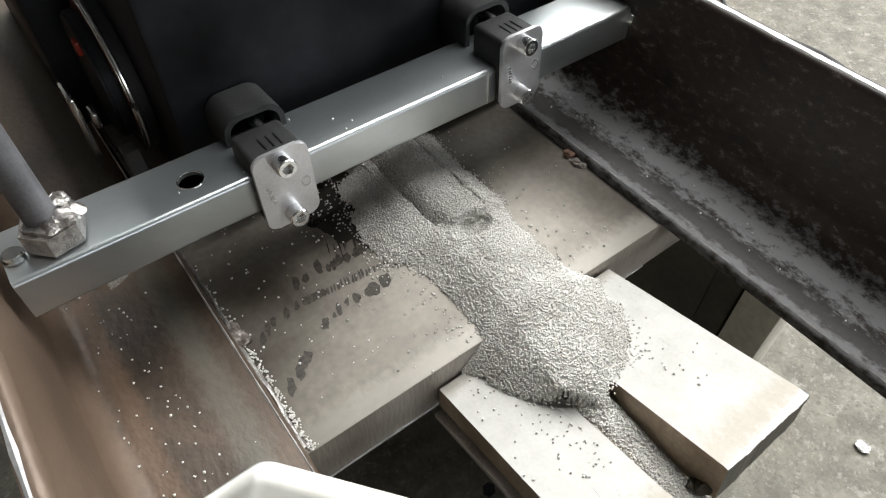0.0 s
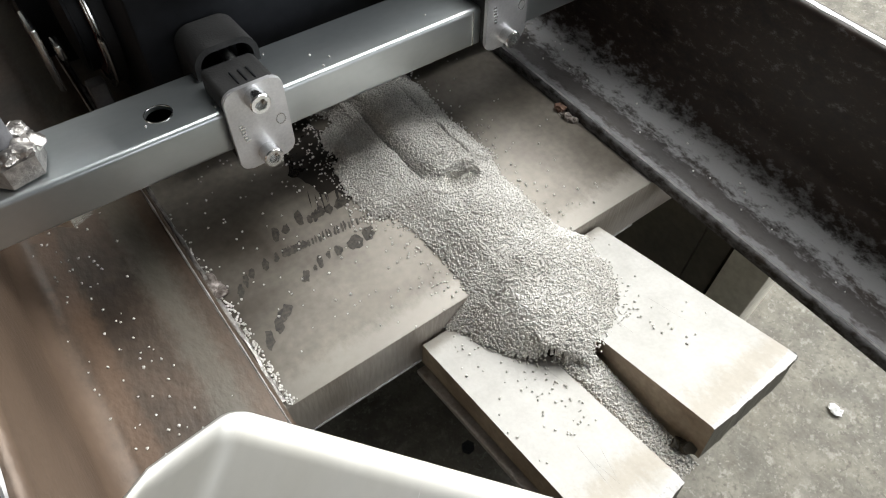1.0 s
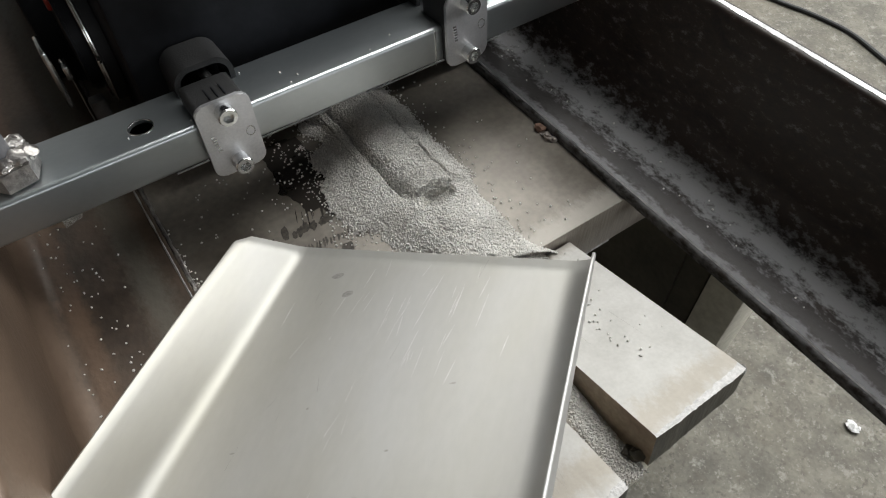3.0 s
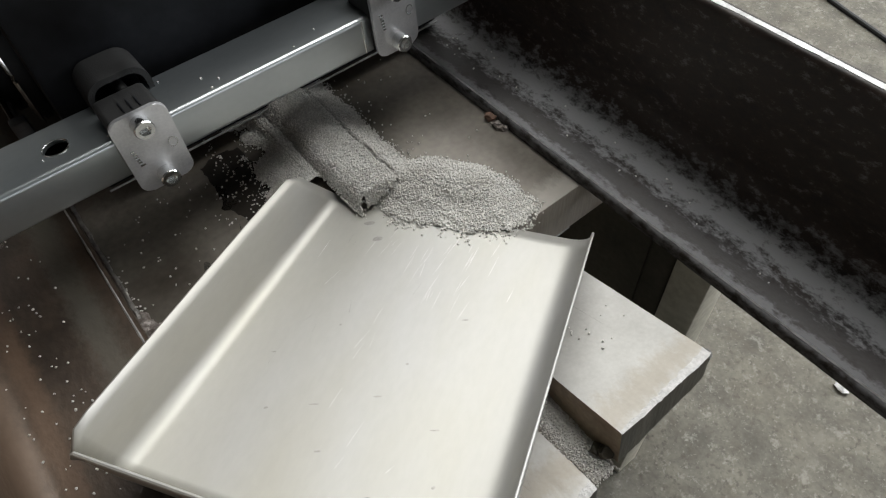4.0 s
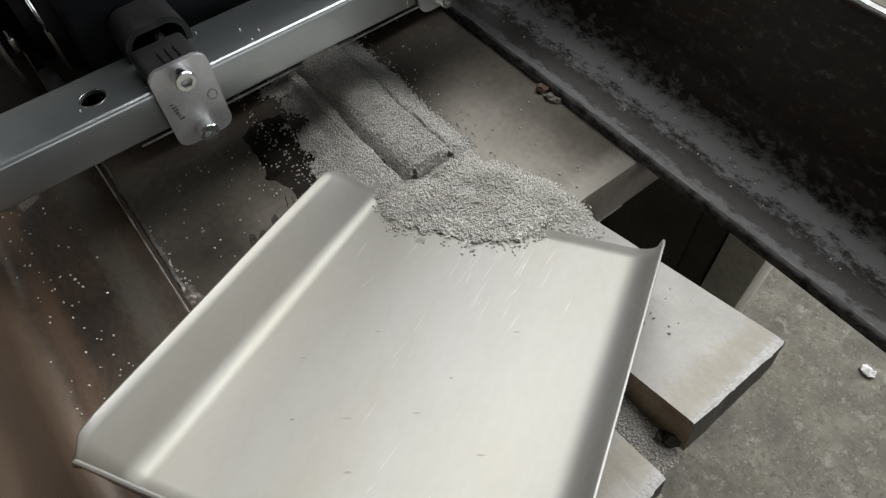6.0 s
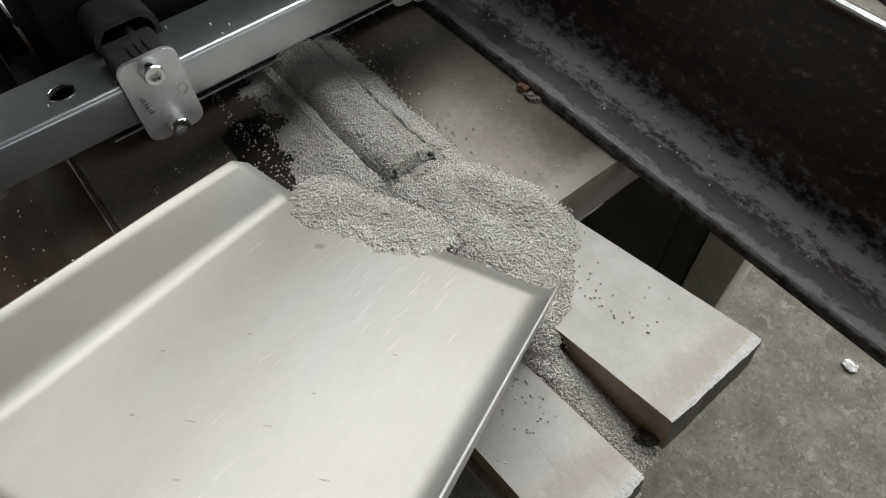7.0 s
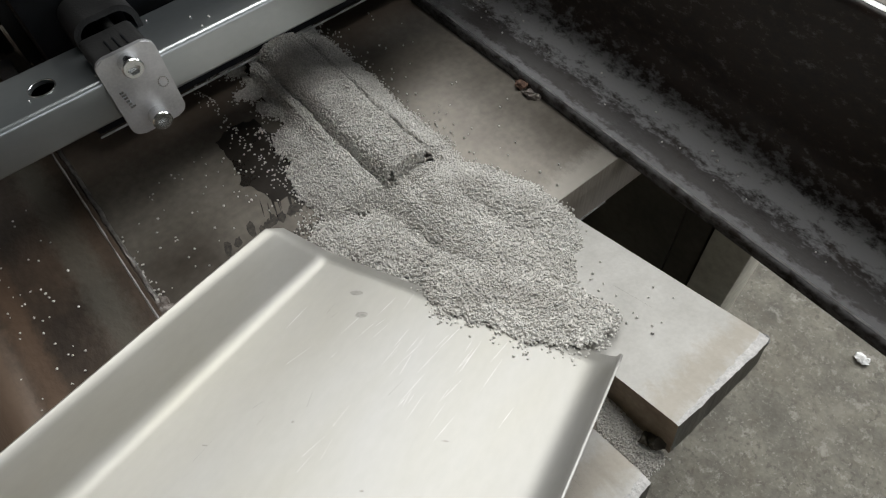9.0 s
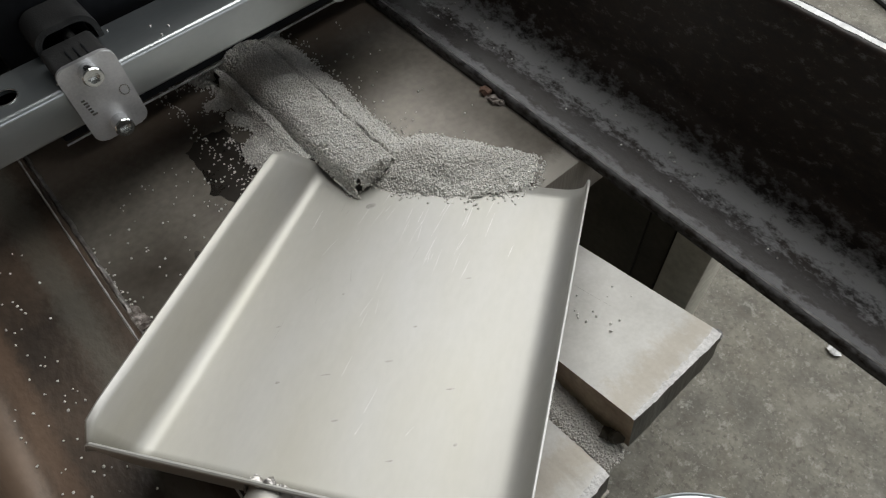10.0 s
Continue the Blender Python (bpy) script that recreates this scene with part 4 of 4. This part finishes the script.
def spilled():
    """Single grains on the plate, the left beam, the tabs and the tube."""
    rng = np.random.default_rng(21)
    pts = []
    for _ in range(115):
        pts.append((rng.normal(-0.362, 0.018), rng.uniform(-0.03, 0.24), 0.0098))
    for k in range(230):
        pts.append((rng.normal(-0.2978, 0.0013), rng.uniform(0.0, 0.085 if k < 170 else 0.17), 0.0012))
    for _ in range(120):
        pts.append((rng.uniform(-0.30, -0.19), rng.uniform(0.01, 0.20), 0.0008))
    for _ in range(150):
        x = -0.087 + rng.exponential(0.014)
        pts.append((min(x, -0.01), rng.uniform(0.01, 0.26), 0.0008))
    for _ in range(60):
        y = -rng.uniform(0.0, 0.11)
        x = -0.100 + rng.exponential(0.010)
        if -0.128 < x < -0.057:
            pts.append((x, y, -0.011 - 0.235 * y + 0.0007))
    for _ in range(120):
        y = -rng.uniform(0.003, 0.11)
        x = -0.160 - rng.exponential(0.016)
        if -0.207 < x < -0.151:
            pts.append((x, y, -0.022 - 0.17 * y + 0.0007))
    for _ in range(150):
        y = rng.uniform(-0.01, 0.20)
        pts.append((-0.176 - rng.exponential(0.009), y, 0.0008) if y > 0 else (-0.17 - rng.exponential(0.012), y, -0.0215 - 0.17 * y))
    for _ in range(36):
        pts.append((rng.uniform(0.02, 0.055), rng.uniform(-0.15, 0.2), 0.0099 + 0.0003))
    tagged(new("spilled_flux", grain_mesh("spilled_flux", pts, 0.00075, 22)), "single pale flux grains scattered on the steel", "flux", kind="stuff")


def tube_grains():
    rng = np.random.default_rng(31)
    pts = [(rng.uniform(-0.17, 0.10), rng.uniform(-0.017, 0.017), 0.0145) for _ in range(10)]
    ob = new("flux_grains", grain_mesh("flux_grains", pts, 0.0007, 33))
    tagged(ob, "a few pale grains lying on the tube", kind="stuff")
    ob.parent = carriage


spilled()
tube_grains()

# ---------------------------------------------------------------- floor things


def floor_things():
    z = GROUND + 0.0055
    pts = [(x, y, z) for x, y in ((1.62, 1.05), (1.45, 0.86), (1.32, 0.70), (1.325, 0.61), (1.345, 0.53), (1.355, 0.42), (1.325, 0.30), (1.30, 0.206), (1.27, 0.10), (1.30, -0.05), (1.42, -0.2))]
    smooth_pts = []
    for i in range(len(pts) - 1):
        p = [Vector(pts[max(0, min(len(pts) - 1, i + k))]) for k in (-1, 0, 1, 2)]
        for k in range(8):
            t = k / 8
            smooth_pts.append(0.5 * (2 * p[1] + (p[2] - p[0]) * t + (2 * p[0] - 5 * p[1] + 4 * p[2] - p[3]) * t * t + (3 * p[1] - p[0] - 3 * p[2] + p[3]) * t ** 3))
    tagged(mesh_ob("power_cable", bm_tube(smooth_pts, 0.0055, 8), BLACK_RUBBER), "black rubber cable snaking over the concrete floor", "cable")
    bm = bmesh.new()
    bmesh.ops.create_icosphere(bm, subdivisions=3, radius=0.008, matrix=Matrix.Translation((0.452, -0.217, GROUND + 0.005)) @ Matrix.Diagonal((1.0, 1.5, 0.7, 1)))
    for v in bm.verts:
        v.co += Vector(noise.noise_vector(v.co * 190)) * 0.005
        v.co.z = max(v.co.z, GROUND + 0.0005)
    tagged(mesh_ob("paper_scrap", bm, PAPER, smooth=False), "crumpled white scrap of paper on the concrete floor", "paper scrap")
    tagged(mesh_ob("steel_nut", bm_prism(hexagon(-0.056, 0.078, 0.010), GROUND, GROUND + 0.009, "z", 0.001), BLACK_PAINT_AND_SHADE), "black steel nut lying on the concrete floor", "nut")
    # pail under the tabs
    pail = empty("metal_pail", pose(-0.046, -0.306, GROUND))
    tagged(pail, "zinc-plated metal pail on the floor below the tabs", "pail")
    prof = [(0.0, 0.002), (0.105, 0.002), (0.108, 0.006), (0.136, 0.168), (0.1385, 0.170), (0.1385, 0.173), (0.1345, 0.173), (0.1065, 0.010), (0.0, 0.008)]
    bm = bmesh.new()
    n = 64
    rings = [[bm.verts.new((r * math.cos(2 * math.pi * k / n), r * math.sin(2 * math.pi * k / n), z)) for k in range(n)] for r, z in prof[1:-1]]
    for a, b in zip(rings, rings[1:]):
        for k in range(n):
            bm.faces.new((a[k], a[(k + 1) % n], b[(k + 1) % n], b[k]))
    bm.faces.new(rings[0])
    bm.faces.new(rings[-1])
    part("body", bm, ZINC, pail)
    part("rim", bm_tube([(0.1385 * math.cos(2 * math.pi * k / 64), 0.1385 * math.sin(2 * math.pi * k / 64), 0.172) for k in range(65)], 0.0022, 8), ZINC, pail, "rolled bright rim")


floor_things()

SCOOP_ROWS = [
    (0, -0.2694, -0.0931, 0.0711, 21.15, 19.67, -44.64),
    (0.5, -0.2707, -0.0827, 0.0536, 21.68, 19.39, -43.71),
    (1, -0.2724, -0.1190, 0.1259, 26.68, 21.44, -44.22),
    (1.5, -0.2696, -0.1104, 0.1010, 26.24, 19.14, -45.80),
    (2, -0.2360, -0.0987, 0.0981, 19.09, 8.07, -45.71),
    (2.5, -0.1827, -0.0708, 0.0937, 2.46, -12.46, -53.94),
    (2.7, -0.1805, -0.0401, 0.0858, -1.02, -16.94, -49.97),
    (3.8, -0.1195, 0.0560, 0.0058, -8.05, -3.54, -55.36),
    (4, -0.0960, 0.0378, 0.0064, -6.88, -3.81, -57.78),
    (4.5, -0.0927, 0.0382, 0.0066, -7.46, -5.00, -57.37),
    (5, -0.0991, 0.0155, 0.0105, -8.59, -6.18, -59.53),
    (6.3, -0.1286, 0.0203, 0.0176, -11.01, -6.06, -59.39),
    (6.5, -0.1386, 0.0261, 0.0260, -12.27, -4.27, -60.66),
    (7, -0.1643, 0.0317, 0.0225, -15.28, -1.51, -65.14),
    (7.5, -0.1933, -0.0029, 0.0161, -16.43, -1.96, -66.10),
    (8, -0.1826, 0.0112, 0.0079, -16.65, -2.05, -66.03),
    (8.5, -0.1754, 0.0089, 0.0189, -16.18, -6.84, -60.46),
    (9, -0.1657, -0.0151, 0.0146, -12.65, -4.23, -65.93),
    (9.5, -0.1440, 0.0114, 0.0129, -13.26, -4.89, -61.65),
    (10, -0.0883, 0.0540, 0.0063, -6.81, -5.15, -54.56),
]


def motions():
    walk(carriage, [(t, pose(0, 0.0072 * t, 0) @ CAR0) for t in (0.0, 10.0)])
    poses = [(t, pose(x, y, z, a, b, c)) for t, x, y, z, a, b, c in SCOOP_ROWS]
    walk(scoop, poses)
    at = dict(poses)
    # the scoop presses the loose heap down and aside
    rest, push, low = pose(0, 0, 0), pose(0.014, 0.014, -0.021), pose(0.010, 0.004, -0.005)
    walk(core, [(0.0, rest), (2.9, rest), (3.7, push), (5.0, push), (6.2, low), (9.4, low), (9.9, push), (10.0, push)])
    down = pose(0.004, 0.002, -0.032)
    mid = pose(0.003, -0.002, -0.004)
    walk(tail, [(0.0, rest), (2.7, rest), (3.5, down), (5.2, down), (6.2, mid), (9.2, mid), (9.8, down), (10.0, down)])
    sunk = pose(-0.004, 0.012, -0.028)
    walk(shoulder, [(0.0, rest), (3.0, rest), (3.7, sunk), (4.5, sunk), (5.0, rest), (9.5, rest), (9.9, sunk), (10.0, sunk)])
    hid = pose(-0.135, 0.060, -0.030, 0, 0, -75)
    lay, gone = pose(-0.172, 0.031, 0.0, 0, 0, -64), pose(-0.165, 0.075, -0.034, 0, 0, -60)
    walk(left_spread, [(0.0, hid), (5.0, hid), (6.2, lay), (9.4, lay), (9.85, gone), (10.0, gone)])
    hid, out, far = pose(-0.125, 0.045, -0.014, 0, 0, -70), pose(-0.082, 0.056, 0.002, 0, 0, -57), pose(-0.100, 0.0212, 0.002, 0, 6, -65)
    walk(right_spread, [(0.0, hid), (2.9, hid), (3.7, out), (5.0, out), (6.2, far), (9.4, far), (9.9, out), (10.0, out)])
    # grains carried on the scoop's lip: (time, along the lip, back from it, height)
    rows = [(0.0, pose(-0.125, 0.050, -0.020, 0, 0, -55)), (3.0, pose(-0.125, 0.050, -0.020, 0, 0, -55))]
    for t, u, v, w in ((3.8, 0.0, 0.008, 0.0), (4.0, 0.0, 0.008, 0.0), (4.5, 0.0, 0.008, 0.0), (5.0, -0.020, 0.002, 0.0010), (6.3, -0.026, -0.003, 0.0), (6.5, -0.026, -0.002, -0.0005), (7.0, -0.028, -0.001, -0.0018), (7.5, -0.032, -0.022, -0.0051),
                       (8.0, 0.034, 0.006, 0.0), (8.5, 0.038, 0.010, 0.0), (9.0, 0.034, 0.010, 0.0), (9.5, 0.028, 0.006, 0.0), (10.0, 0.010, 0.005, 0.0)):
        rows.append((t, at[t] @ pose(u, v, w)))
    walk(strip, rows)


motions()
